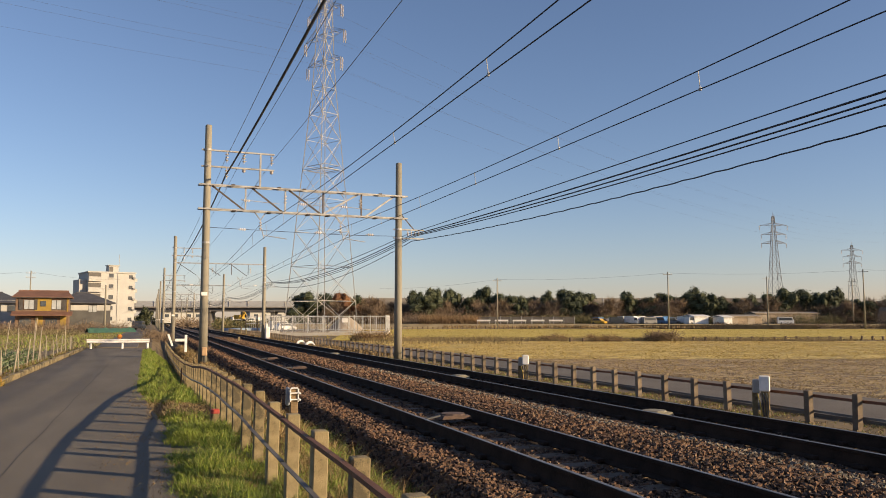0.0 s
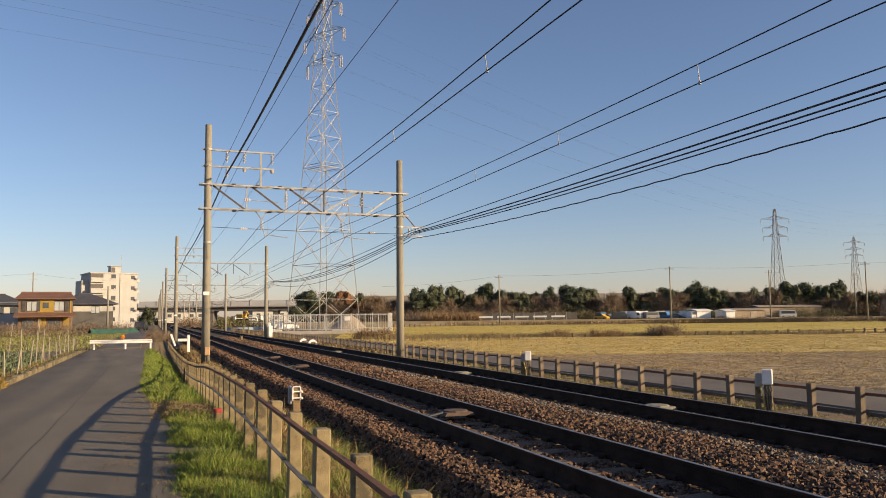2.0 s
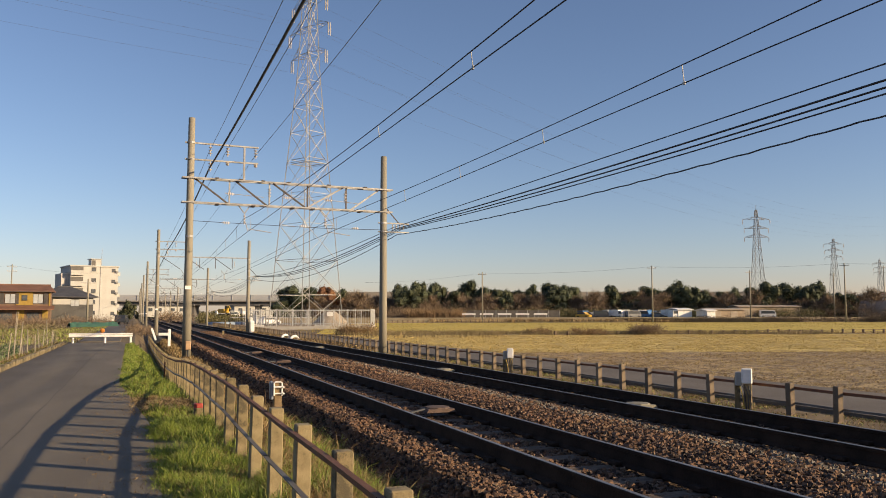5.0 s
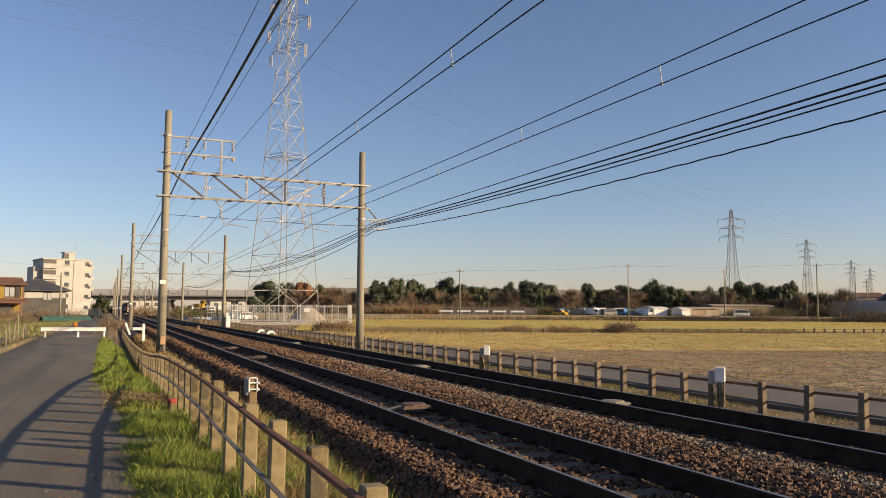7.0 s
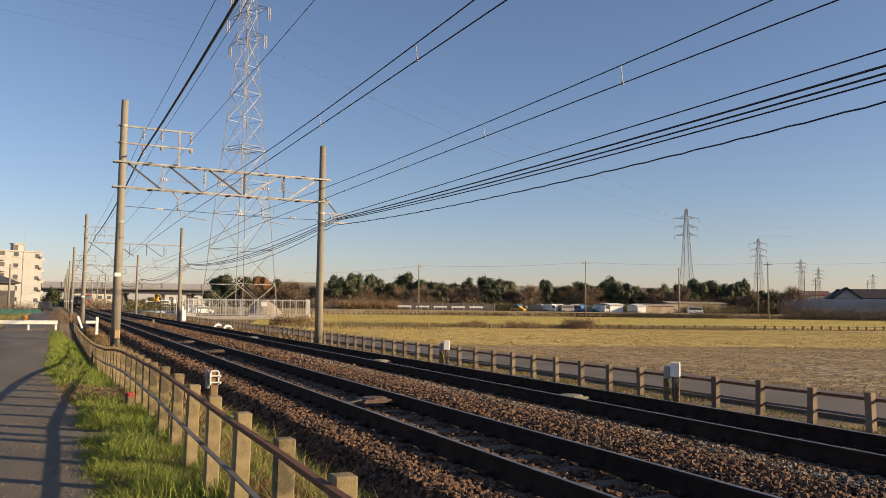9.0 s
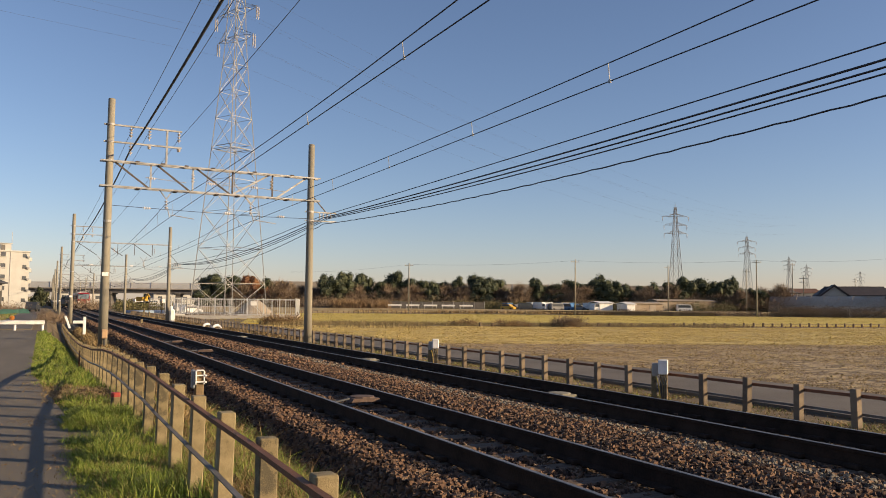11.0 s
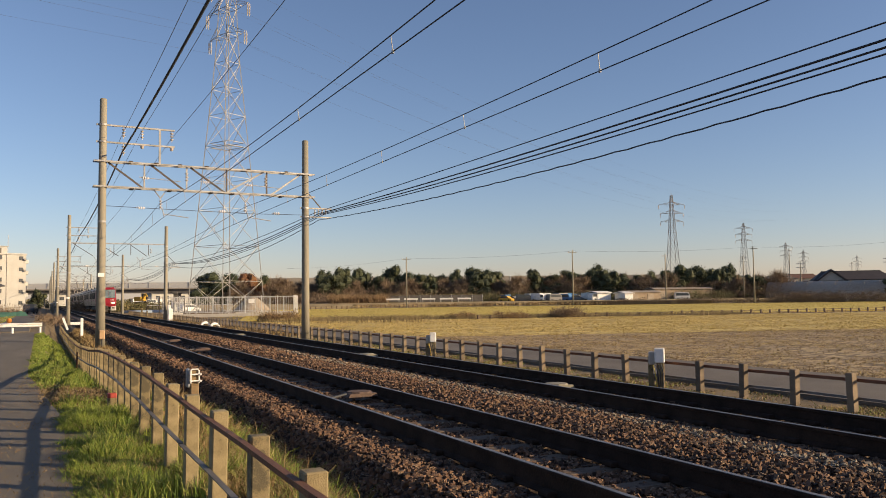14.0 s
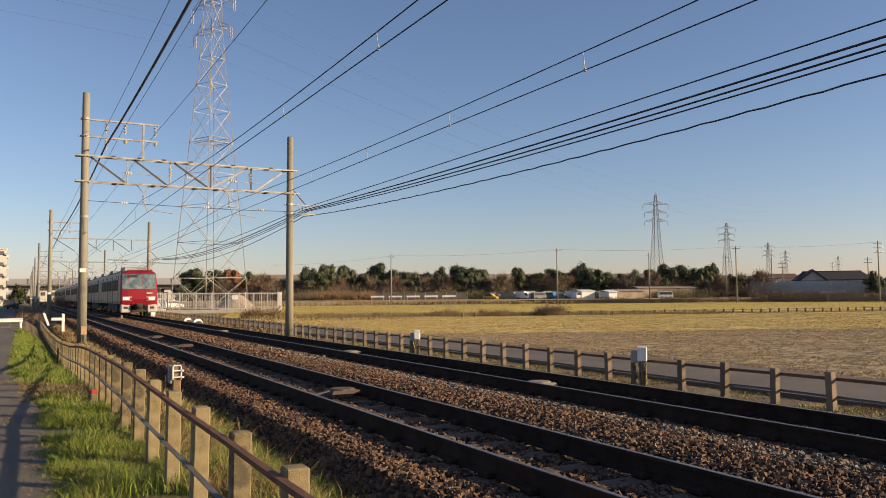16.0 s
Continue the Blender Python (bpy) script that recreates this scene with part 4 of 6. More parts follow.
def share(name, parent, make, material, loc, label=""):
    if name not in cache:
        cache[name] = make().mesh(name.split("/")[0], material)
    o = new(name.split("/")[0], cache[name])
    o.parent, o.location = parent, loc
    return tagged(o, label)


for c in range(8):
    y = c * 18.9 + (0.75 if c == 0 else 0)
    car = share("car/first" if c == 0 else "car", train, (lambda: shell(0, CAR_L - 0.75)) if c == 0 else (lambda: shell(0, CAR_L)), SILVER, (0, y, 0), "brushed steel car body")
    o0 = -0.75 if c == 0 else 0
    share("roof_plate", car, lambda: Build().box((0, 9.2, TOP + 0.02), (1.6, 17.5, 0.06), 0.01), CARGREY, (0, o0 + 0.2, 0))
    for s in (-1, 1):
        for k, yy in enumerate((2.6, 7.1, 11.6, 16.0)):
            share("door", car, lambda: Build().box((0, 0, 2.05), (0.05, 1.35, 1.95), 0.02), SILVER, (s * CAR_W / 2, yy + o0, 0))
            for q in (-0.34, 0.34):
                share("door_window", car, lambda: Build().box((0, 0, 2.4), (0.05, 0.5, 0.85), 0.02), CARGLASS, (s * (CAR_W / 2 + 0.012), yy + q + o0, 0))
            for q in (-0.74, 0.74):
                share("door_gap", car, lambda: Build().box((0, 0, 2.1), (0.04, 0.12, 2.1)), UNDER, (s * (CAR_W / 2 + 0.005), yy + q + o0, 0))
        for yy in (4.85, 9.35, 13.8):
            for q in (-0.72, 0.72):
                share("side_window", car, lambda: Build().box((0, 0, 2.42), (0.05, 1.3, 0.85), 0.03), CARGLASS, (s * (CAR_W / 2 + 0.005), yy + q + o0, 0))
        share("red_band", car, lambda: Build().box((0, 9.2, 1.72), (0.02, 17.4, 0.1)), RED, (s * CAR_W / 2, o0 + 0.2, 0), "thin red waist band")
    for yy in (2.4, 15.8):
        bg = share("bogie", car, lambda: Build().box((1.0, 0, 0.5), (0.18, 2.7, 0.28), 0.04).box((-1.0, 0, 0.5), (0.18, 2.7, 0.28), 0.04).box((0, 0, 0.55), (2.0, 0.5, 0.25), 0.04), UNDER, (0, yy + o0, 0), "dark bogie frame")
        for wy in (-1.05, 1.05):
            for wx in (-0.56, 0.56):
                share("wheel", bg, lambda: Build().rod((-0.06, 0, 0.43), (0.06, 0, 0.43), 0.43, n=20), RAILSIDE, (wx, wy, 0))
    for i, (yy, L) in enumerate(((5.4, 2.2), (8.2, 2.0), (11.2, 2.6))):
        share("equipment_box/%d" % i, car, lambda: Build().box((0, 0, 0.62), (2.3, L, 0.55), 0.03), UNDER, (0, yy + o0, 0))
    for yy in (4.0, 13.5):
        share("air_conditioner", car, lambda: Build().box((0, 0, TOP + 0.16), (1.7, 2.6, 0.32), 0.06), CARGREY, (0, yy + o0, 0))
    if c % 2 == 0:
        p = share("pantograph", car, lambda: Build().box((0, 0, TOP + 0.12), (1.5, 1.6, 0.08)).rod((-0.5, 0.6, TOP + 0.15), (-0.2, -0.5, TOP + 0.75), 0.025).rod((0.5, 0.6, TOP + 0.15), (0.2, -0.5, TOP + 0.75), 0.025).rod((-0.2, -0.5, TOP + 0.75), (-0.4, 0.5, 5.15 - RAILTOP), 0.02).rod((0.2, -0.5, TOP + 0.75), (0.4, 0.5, 5.15 - RAILTOP), 0.02).rod((-0.9, 0.5, 5.15 - RAILTOP), (0.9, 0.5, 5.15 - RAILTOP), 0.035), UNDER, (0, 15.6 + o0, 0), "folding pantograph")

# the cab front
W2 = CAR_W / 2
nose = Build()
rows_ = [(FLOOR - 0.1, 0.12, 0.02), (1.3, 0.0, 0.0), (2.05, 0.0, 0.0), (2.2, 0.03, 0.0), (3.1, 0.3, 0.04), (3.36, 0.42, 0.1), (3.52, 0.6, 0.45)]
cols = (-1.0, -0.93, -0.6, 0.6, 0.93, 1.0)
bow = (0.20, 0.07, 0.015, 0.015, 0.07, 0.20)
vs = []
for z, back, inset in rows_:
    vs += [(cx * (W2 - inset), back + bo, z) for cx, bo in zip(cols, bow)]
    vs += [((W2 - inset), 0.76, z), (-(W2 - inset), 0.76, z)]
nc = 8
fs = []
for r in range(len(rows_) - 1):
    for q in range(nc):
        a, b2 = r * nc + q, r * nc + (q + 1) % nc
        fs.append((a, b2, b2 + nc, a + nc))
fs += [tuple(range(nc))[::-1], tuple(range((len(rows_) - 1) * nc, len(rows_) * nc))]
nose.add(vs, fs)
cab = part("cab_front", nose, RED, train, "glossy red cab front")


def pane(x0, x1, z0, z1, lift=0.012):
    def yb(x, z):
        back = float(np.interp(z, [r[0] for r in rows_], [r[1] for r in rows_]))
        return back + float(np.interp(x / W2, cols, bow)) - lift
    xs = [x0 + (x1 - x0) * i / 6 for i in range(7)]
    b = Build()
    b.add([(x, yb(x, z), z) for z in (z0, z1) for x in xs] + [(x, yb(x, z) + 0.05, z) for z in (z0, z1) for x in xs],
          [(i, i + 1, i + 8, i + 7) for i in range(6)] + [(i, i + 14, i + 15, i + 1) for i in range(6)] + [(i + 7, i + 8, i + 22, i + 21) for i in range(6)])
    return b


part("windscreen_surround", pane(-1.24, 1.24, 2.06, 3.25, 0.008), UNDER, cab, "dark windscreen gasket")
part("windscreen", pane(-1.2, 0.25, 2.09, 3.22, 0.02), CABGLASS, cab, "large slanted windscreen")
part("windscreen", pane(0.28, 1.2, 2.09, 3.22, 0.02), CABGLASS, cab, "large slanted windscreen")
part("destination_display", pane(-0.75, -0.1, 2.98, 3.16, 0.026), UNDER, cab, "dark destination display")
for s in (-1, 1):
    part("headlight_housing", pane(s * 0.86 - 0.33, s * 0.86 + 0.33, 1.2, 1.52, 0.01), SILVER, cab, "pale lamp housing")
    part("headlight", pane(s * 0.92 - 0.22, s * 0.92 + 0.22, 1.28, 1.45, 0.02), LAMP, cab, "lit warm headlight")
    part("skirt", Build().box((s * 0.95, 0.35, 0.6), (0.72, 0.5, 0.64), 0.08), CREAM, cab, "pale grey corner skirt")
    part("skirt_recess", Build().box((s * 0.95, 0.1, 0.66), (0.3, 0.03, 0.18), 0.01), UNDER, cab)
    part("wiper", Build().rod((s * 0.35, -0.02, 2.12), (s * 0.75, 0.05, 2.5), 0.012), UNDER, cab)
    part("corner_hose", Build().tube([(s * 0.35, -0.02, 1.0), (s * 0.42, -0.12, 0.75), (s * 0.3, -0.1, 0.55)], 0.03, 6), UNDER, cab)
part("step_plate", Build().box((0, 0.2, 0.42), (1.1, 0.3, 0.2), 0.04), UNDER, cab)
part("coupler", Build().box((0, -0.05, 0.8), (0.5, 0.6, 0.36), 0.05).rod((0, -0.45, 0.8), (0, 0.3, 0.8), 0.12, n=10), UNDER, train, "dark coupler")
part("number_mark", pane(0.55, 0.95, 1.74, 1.81, 0.006), WHITE, cab, "small pale lettering bar")
part("roof_hood", Build().box((-0.55, 1.5, TOP - 0.02), (1.0, 1.6, 0.3), 0.1), CREAM, train, "pale roof hood")
part("roof_horn", Build().box((0.5, 0.9, 3.5), (1.1, 0.5, 0.2), 0.06), RED, train, "red roof fairing")


# ---- trackside things ----
def guard_box(at, label, scale_h=0.62):
    g = thing("trackside_box", label, "signal box", at, "boxes on the far fence")
    part("post", Build().box((0.05, 0.05, scale_h / 2), (0.12, 0.12, scale_h), 0.01), CONCRETE, g, "concrete stub post")
    part("post", Build().box((-0.14, 0.1, scale_h / 2), (0.1, 0.1, scale_h), 0.01), CONCRETE, g, "concrete stub post")
    part("cabinet", Build().box((0.03, -0.07, scale_h + 0.03), (0.19, 0.12, 0.29), 0.02), WHITE, g, "white steel cabinet")
    part("cabinet", Build().box((-0.115, 0.03, scale_h - 0.03), (0.13, 0.12, 0.26), 0.02), GALV, g, "small grey cabinet")
    for k in range(4):
        part("cable", Build().tube([(-0.1 + 0.05 * k, -0.09, scale_h - 0.15), (-0.06 + 0.05 * k, -0.13, scale_h * 0.5), (-0.02 + 0.03 * k, -0.07, 0.0)], 0.011), WIRE if k else mat("yellow_cable", (0.5, 0.35, 0.05), rough=0.5), g, "drooping cable")
    return g


guard_box(pose(10.78, 12.15, -0.27, 0, 0, -40), "white and grey trackside cabinets on concrete stubs")
guard_box(pose(10.5, 21.75, -0.27, 0, 0, -25), "white and grey trackside cabinets on concrete stubs")

bx = thing("lever_box", "white-strapped grey box on a thin concrete post behind the fence", "signal box", pose(1.5, 8.95, -0.03))
part("post", Build().box((0.005, 0, 0.36), (0.085, 0.075, 0.94), 0.008), mat("brown_stained_post", (0.24, 0.165, 0.085), (0.17, 0.115, 0.06), 9, 0.9, bump=0.3), bx, "brown stained post")
part("case", Build().box((-0.058, 0.01, 0.745), (0.04, 0.09, 0.2), 0.012), mat("blue_grey_case", (0.22, 0.24, 0.27), rough=0.5), bx, "blue-grey case")
part("hoop", Build().tube([(-0.04, -0.05, 0.69), (-0.04, -0.05, 0.825), (-0.03, -0.05, 0.838), (0.035, -0.05, 0.838), (0.046, -0.05, 0.825), (0.046, -0.05, 0.69)], 0.008, 6), WHITE, bx, "white painted hoop")
for z in (0.715, 0.785):
    st = part("strap", Build().box((0.01, -0.062, z), (0.10, 0.02, 0.015), 0.005), WHITE, bx, "white painted strap")
    for x in (-0.04, 0.06):
        part("bolt", Build().rod((x, -0.085, z), (x, -0.04, z), 0.011, n=8), WHITE, st)

st = thing("marker_stub", "short concrete stub with a red painted top in the grass", "marker post", pose(0.93, 12.4, -0.08))
part("stub", Build().box((0, 0, 0.13), (0.12, 0.12, 0.28), 0.012), CONCRETE, st)
part("red_cap", Build().box((0, 0, 0.29), (0.124, 0.124, 0.07), 0.012), mat("red_paint", (0.42, 0.06, 0.04), (0.3, 0.05, 0.04), 20, 0.7), st, "worn red paint")
st = thing("kilometre_stub", "thin dark iron stake in the verge", "marker post", pose(0.98, 27.5, -0.6))
part("stake", Build().box((0, 0, 0.3), (0.05, 0.05, 0.62), 0.008), RUST, st)

PLATE = mat("worn_grey_plate", (0.125, 0.08, 0.06), (0.085, 0.055, 0.042), 5, 0.85, bump=0.4, fine=30)
for x, y in ((4.42, 11.7), (4.4, 25.2), (4.45, 31.5), (7.8, 11.3), (7.85, 20.3), (7.85, 36)):
    pl = thing("track_plate", "low grey cover plate lying between two rails", "cover plate", pose(x, y, 0.075 if x < 6 else 0.035, 0, 0, random.uniform(-8, 8)), "plates between the rails")
    b = Build()
    b.prism([(-0.24, -0.02), (0.24, -0.02), (0.21, 0.03), (-0.21, 0.03)], -0.2, 0.2)
    lid = PLATE if x < 6 else POLEC
    part("plate", b, lid, pl)
    part("cover", Build().lathe([(0.2, 0.03), (0.19, 0.05), (0.1, 0.058)], n=10), lid, pl)
    part("conduit", Build().rod((-0.25, -0.1, 0.03), (-0.55, -0.25, 0.0), 0.02), WIRE, pl)

mk = thing("boundary_marker", "white painted wooden marker beside the fence", "marker post", pose(1.66, 42.0, -0.05))
part("upright", Build().box((0, 0, 0.45), (0.13, 0.1, 0.85), 0.015), WHITE, mk)
part("arm", Build().box((-0.28, 0, 0.62), (0.45, 0.09, 0.14), 0.015), WHITE, mk)
mk = thing("leaning_marker", "leaning white painted board beside the fence", "marker post", pose(1.38, 57, -0.1, 0, -20, 0))
part("board", Build().box((0, 0, 0.35), (0.14, 0.08, 0.85), 0.015), WHITE, mk)
pb = thing("pole_box", "small tan junction box strapped to the gantry pole", "junction box", pose(2.1, 34.5, 0.07))
part("case", Build().box((0, 0, 0.2), (0.22, 0.16, 0.36), 0.03), mat("tan_case", (0.45, 0.29, 0.16), (0.36, 0.23, 0.13), 6), pb)
part("conduit", Build().rod((0, 0, 0.05), (0, 0, -0.4), 0.03), WIRE, pb)
wp = thing("white_marker_post", "chunky white marker post at a gantry pole", "marker post", pose(10.2, 75.6, -0.25))
part("post", Build().box((0, 0, 0.6), (0.4, 0.3, 1.2), 0.06), WHITE, wp)
part("cap", Build().box((-0.1, 0, 1.3), (0.25, 0.25, 0.4), 0.05), WHITE, wp)
for x, y in ((10.2, 58.0), (10.2, 54.5)):
    ar = thing("cable_hood", "white rounded cable hood beside the far track", "cable hood", pose(x, y, -0.24, 0, 0, 20), "white hoods")
    b = Build()
    b.tube([(0.32 * math.cos(a), 0, 0.3 * math.sin(a)) for a in [math.pi * k / 12 for k in range(13)]], 0.09, 8)
    part("hood", b, WHITE, ar)
for x, y, h in ((6.05, 60, 0.35), (9.9, 96, 0.9), (9.6, 88, 0.6)):
    sp = thing("trackside_post", "short pale trackside marker post on the ballast", "marker post", pose(x, y, 0.0))
    part("post", Build().box((0, 0, h / 2), (0.16, 0.16, h), 0.02), CONCRETE, sp)

# white barrier across the lane's end
ba = thing("road_barrier", "white guardrail beam closing the end of the lane", "barrier", pose(-1.64, 47.6, 0.0))
wv = [(x, 0.31 + (z - 0.27) * 0.75) for x, z in ((0, 0.27), (0.05, 0.30), (0.05, 0.37), (0.0, 0.40), (0.0, 0.43), (0.05, 0.46), (0.05, 0.53), (0, 0.56), (-0.02, 0.56), (0.025, 0.52), (0.025, 0.47), (-0.025, 0.44), (-0.025, 0.39), (0.025, 0.36), (0.025, 0.31), (-0.02, 0.27))]
o = part("beam", Build().prism(wv, -1.6, 1.6), WHITE, ba, "white corrugated beam")
o.matrix_basis = pose(0, 0, 0, 0, 0, -90)
for x in (-1.4, 0.2, 1.5):
    part("post", Build().rod((x, 0.1, -0.3), (x, 0.1, 0.5), 0.06, n=10), WHITE, ba)
part("lamp", Build().lathe([(0.06, 0.55), (0.13, 0.62), (0.13, 0.72), (0.06, 0.78)], (0.05, 0.05, 0), 12), mat("orange_lens", (0.75, 0.26, 0.03), rough=0.3), ba, "round orange warning lens")

# lane joint and litter
b = Build()
for i in range(60):
    y = -5 + i * 0.9
    b.add([(-1.376 + 0.012 * math.sin(i * 1.7), y, 0.003), (-1.364 + 0.012 * math.sin(i * 1.7), y, 0.003), (-1.364 + 0.012 * math.sin(i * 1.7 + 1.7), y + 0.9, 0.003), (-1.376 + 0.012 * math.sin(i * 1.7 + 1.7), y + 0.9, 0.003)], [(0, 1, 2, 3)])
setting("lane_joint", b, mat("joint_tar", (0.035, 0.032, 0.03), (0.06, 0.055, 0.05), 3), "dark cracked joint along the lane", "road joint")

# kerb stones along the lane's garden side
kb = tagged(new("kerb"), "worn concrete kerb stones along the lane", "kerb", kind="structure")
me = Build().box((0, 0, 0.0), (0.16, 0.58, 0.24), 0.02).mesh("kerb_stone", CONCRETE)
for i in range(60):
    o = new("kerb_stone", me)
    o.parent = kb
    o.matrix_basis = pose(-3.42 + random.uniform(-0.02, 0.02), 12 + i * 0.6, 0.0 + random.uniform(-0.02, 0.015), 0, random.uniform(-3, 3), random.uniform(-1.5, 1.5))

# ---- the garden beside the lane ----
LEAF = mat("vegetable_leaf", (0.05, 0.085, 0.033), (0.095, 0.135, 0.055), 2, 0.6, fine=14, island=0.4, c3=(0.16, 0.195, 0.10))
NET = mat("green_net", (0.05, 0.14, 0.085), (0.08, 0.19, 0.12), 3, 0.8, bump=0.5, fine=20)
STAKE = mat("bleached_stake", (0.36, 0.31, 0.23), (0.28, 0.24, 0.18), 4, 0.9, fine=20)
BLUE2 = mat("pale_blue_sheet", (0.26, 0.32, 0.38), (0.20, 0.26, 0.32), 2, 0.6, bump=0.4, fine=6)
BLUE = mat("blue_sheet", (0.03, 0.08, 0.25), (0.05, 0.11, 0.3), 3, 0.5, bump=0.4, fine=12)


def leafy(name, label, category, at, w, d, h, n, material, size, group=""):
    """A low clump of broad leaves as one plant."""
    u = rng.uniform(-1, 1, (n, 2))
    keep = (u ** 2).sum(1) < 1
    u = u[keep]
    z = h * (1 - (u ** 2).sum(1)) ** 0.5 * rng.uniform(0.35, 1.0, len(u))
    o = blades(name, u[:, 0] * w, u[:, 1] * d, z * 0.3, z + 0.06, np.full(len(u), size) * rng.uniform(0.6, 1.3, len(u)), material, 1.0)
    o.matrix_basis = at
    return tagged(o, label, category, group)


for r in range(7):
    for i in range(20):
        leafy("cabbage", "leafy green winter vegetable in a garden row", "vegetable", pose(-4.9 - r * 1.05 + random.uniform(-0.1, 0.1), 21 + i * 0.95 + random.uniform(-0.15, 0.15), -0.2), 0.44, 0.44, 0.5, 130, LEAF, 0.13, "vegetable rows")
gf = thing("garden_fence", "sagging garden net on leaning bleached stakes", "fence", pose(-4.0, 0, -0.2))
for i in range(16):
    y = 20.5 + i * 1.85
    o = part("stake", Build().rod((0, 0, -0.1), (random.uniform(-0.12, 0.12), random.uniform(-0.15, 0.15), random.choice((0.9, 1.1, 1.5))), 0.022, 0.018), STAKE, gf)
    o.location = (random.uniform(-0.08, 0.08), y, 0)
b = Build()
for k in range(7):
    b.tube([(random.uniform(-0.03, 0.03), 20.5 + j * 0.575, 0.08 + 0.12 * k - 0.04 * math.sin(j * 2.7) ** 2) for j in range(52)], 0.004, 3)
for j in range(90):
    b.rod((0, 20.5 + j * 0.327, 0.02), (0, 20.5 + j * 0.327, 0.85), 0.003, n=3, cap=False)
tagged(part("netting", b, STAKE, gf, "thin pale netting"), kind="stuff")
for x, y, h, lx, ly in ((-4.6, 23.5, 2.0, 0.25, 0.0), (-4.9, 24.6, 2.1, 0.12, 0.1), (-5.4, 27.0, 1.9, 0.3, 0.2), (-6.4, 30.0, 1.7, -0.1, 0.0), (-5.0, 33, 1.8, 0.15, 0.1), (-4.3, 35.0, 1.9, 0.05, 0.1), (-4.35, 35.5, 1.9, 0.1, 0.0), (-6.9, 33.0, 1.5, 0.0, 0.1)):
    p = thing("garden_stake", "tall bleached bamboo stake leaning in the garden", "stake", pose(x, y, -0.25), "garden stakes")
    part("cane", Build().rod((0, 0, 0), (lx, ly, h), 0.016, 0.012), STAKE, p)
for i, (x, y, w, h) in enumerate(((-4.6, 21.4, 0.5, 0.25), (-5.6, 26.4, 0.4, 0.2))):
    b = Build()
    b.lathe([(w, 0), (w * 0.9, h * 0.6), (w * 0.5, h), (0.05, h * 1.05)], n=9)
    setting("sheet_heap", b, BLUE, "crumpled blue plastic sheet in the garden", "tarpaulin", kind="thing").matrix_basis = pose(x, y, -0.22, 0, 0, 30 * i)
b = Build()
n = 24
for j in range(9):
    b.v += [(-2.9 + 5.8 * i / n, j * 0.7, 0.05 + 0.75 * math.sin(math.pi * j / 8) * (0.75 + 0.25 * noise.noise((i * 0.5, j * 0.6, 0)))) for i in range(n + 1)]
b.f += [(j * (n + 1) + i, j * (n + 1) + i + 1, (j + 1) * (n + 1) + i + 1, (j + 1) * (n + 1) + i) for j in range(8) for i in range(n)]
setting("garden_net", b, NET, "green net draped over a garden bed", "net", kind="thing").matrix_basis = spot(-2.35, 113, -0.1, 8)
leafy("flower_bush", "yellow-orange autumn flowers at the lane's edge", "flowers", pose(-3.75, 21.6, -0.15), 0.55, 0.8, 0.5, 500, mat("orange_flowers", (0.45, 0.24, 0.03), (0.2, 0.15, 0.04), 6, 0.8, island=0.6), 0.06)

# ---- vehicles ----
PAINTS = [mat("%s_vehicle_paint" % n, c, rough=0.35) for n, c in (("white", (0.72, 0.72, 0.70)), ("silver", (0.42, 0.43, 0.44)), ("dark", (0.04, 0.045, 0.055)), ("blue", (0.06, 0.17, 0.36)), ("yellow", (0.55, 0.33, 0.04)), ("grey", (0.2, 0.2, 0.2)))]
TYRE = mat("tyre", (0.025, 0.025, 0.025), (0.04, 0.04, 0.04), 4, 0.9)
PROFILES = {
    "car": ([(-1.7, 0.3), (1.7, 0.3), (1.75, 0.7), (1.05, 0.9), (0.5, 1.4), (-1.1, 1.42), (-1.65, 0.95), (-1.75, 0.6)], [(-1.45, 0.95), (0.9, 0.95), (0.45, 1.34), (-1.05, 1.36)], 3.4, 1.48),
    "van": ([(-1.65, 0.3), (1.65, 0.3), (1.7, 0.9), (1.35, 1.72), (-1.6, 1.76), (-1.7, 0.6)], [(-1.5, 1.0), (1.5, 1.0), (1.28, 1.58), (-1.5, 1.6)], 3.4, 1.48),
    "truck": ([(-1.7, 0.5), (1.6, 0.35), (1.7, 0.9), (1.45, 1.65), (0.7, 1.7), (0.65, 1.95), (-1.7, 1.95)], [(0.8, 1.0), (1.62, 1.0), (1.44, 1.55), (0.8, 1.58)], 3.4, 1.48),
}


def vehicle(kind, paint, at, label, group="parked vehicles"):
    body, glass, L, W = PROFILES[kind]
    v = thing(kind, label, kind, at, group)
    part("body", Build().prism(body, -W / 2, W / 2), PAINTS[paint], v)
    for y in (-W / 2 - 0.012, W / 2 - 0.03):
        part("side_window", Build().prism(glass, y, y + 0.042), GLASS, v)
    for x in (-L * 0.31, L * 0.31):
        for y in (-W / 2 + 0.1, W / 2 - 0.1):
            part("wheel", Build().rod((x, y - 0.1, 0.31), (x, y + 0.1, 0.31), 0.31, n=14), TYRE, v)
    return v


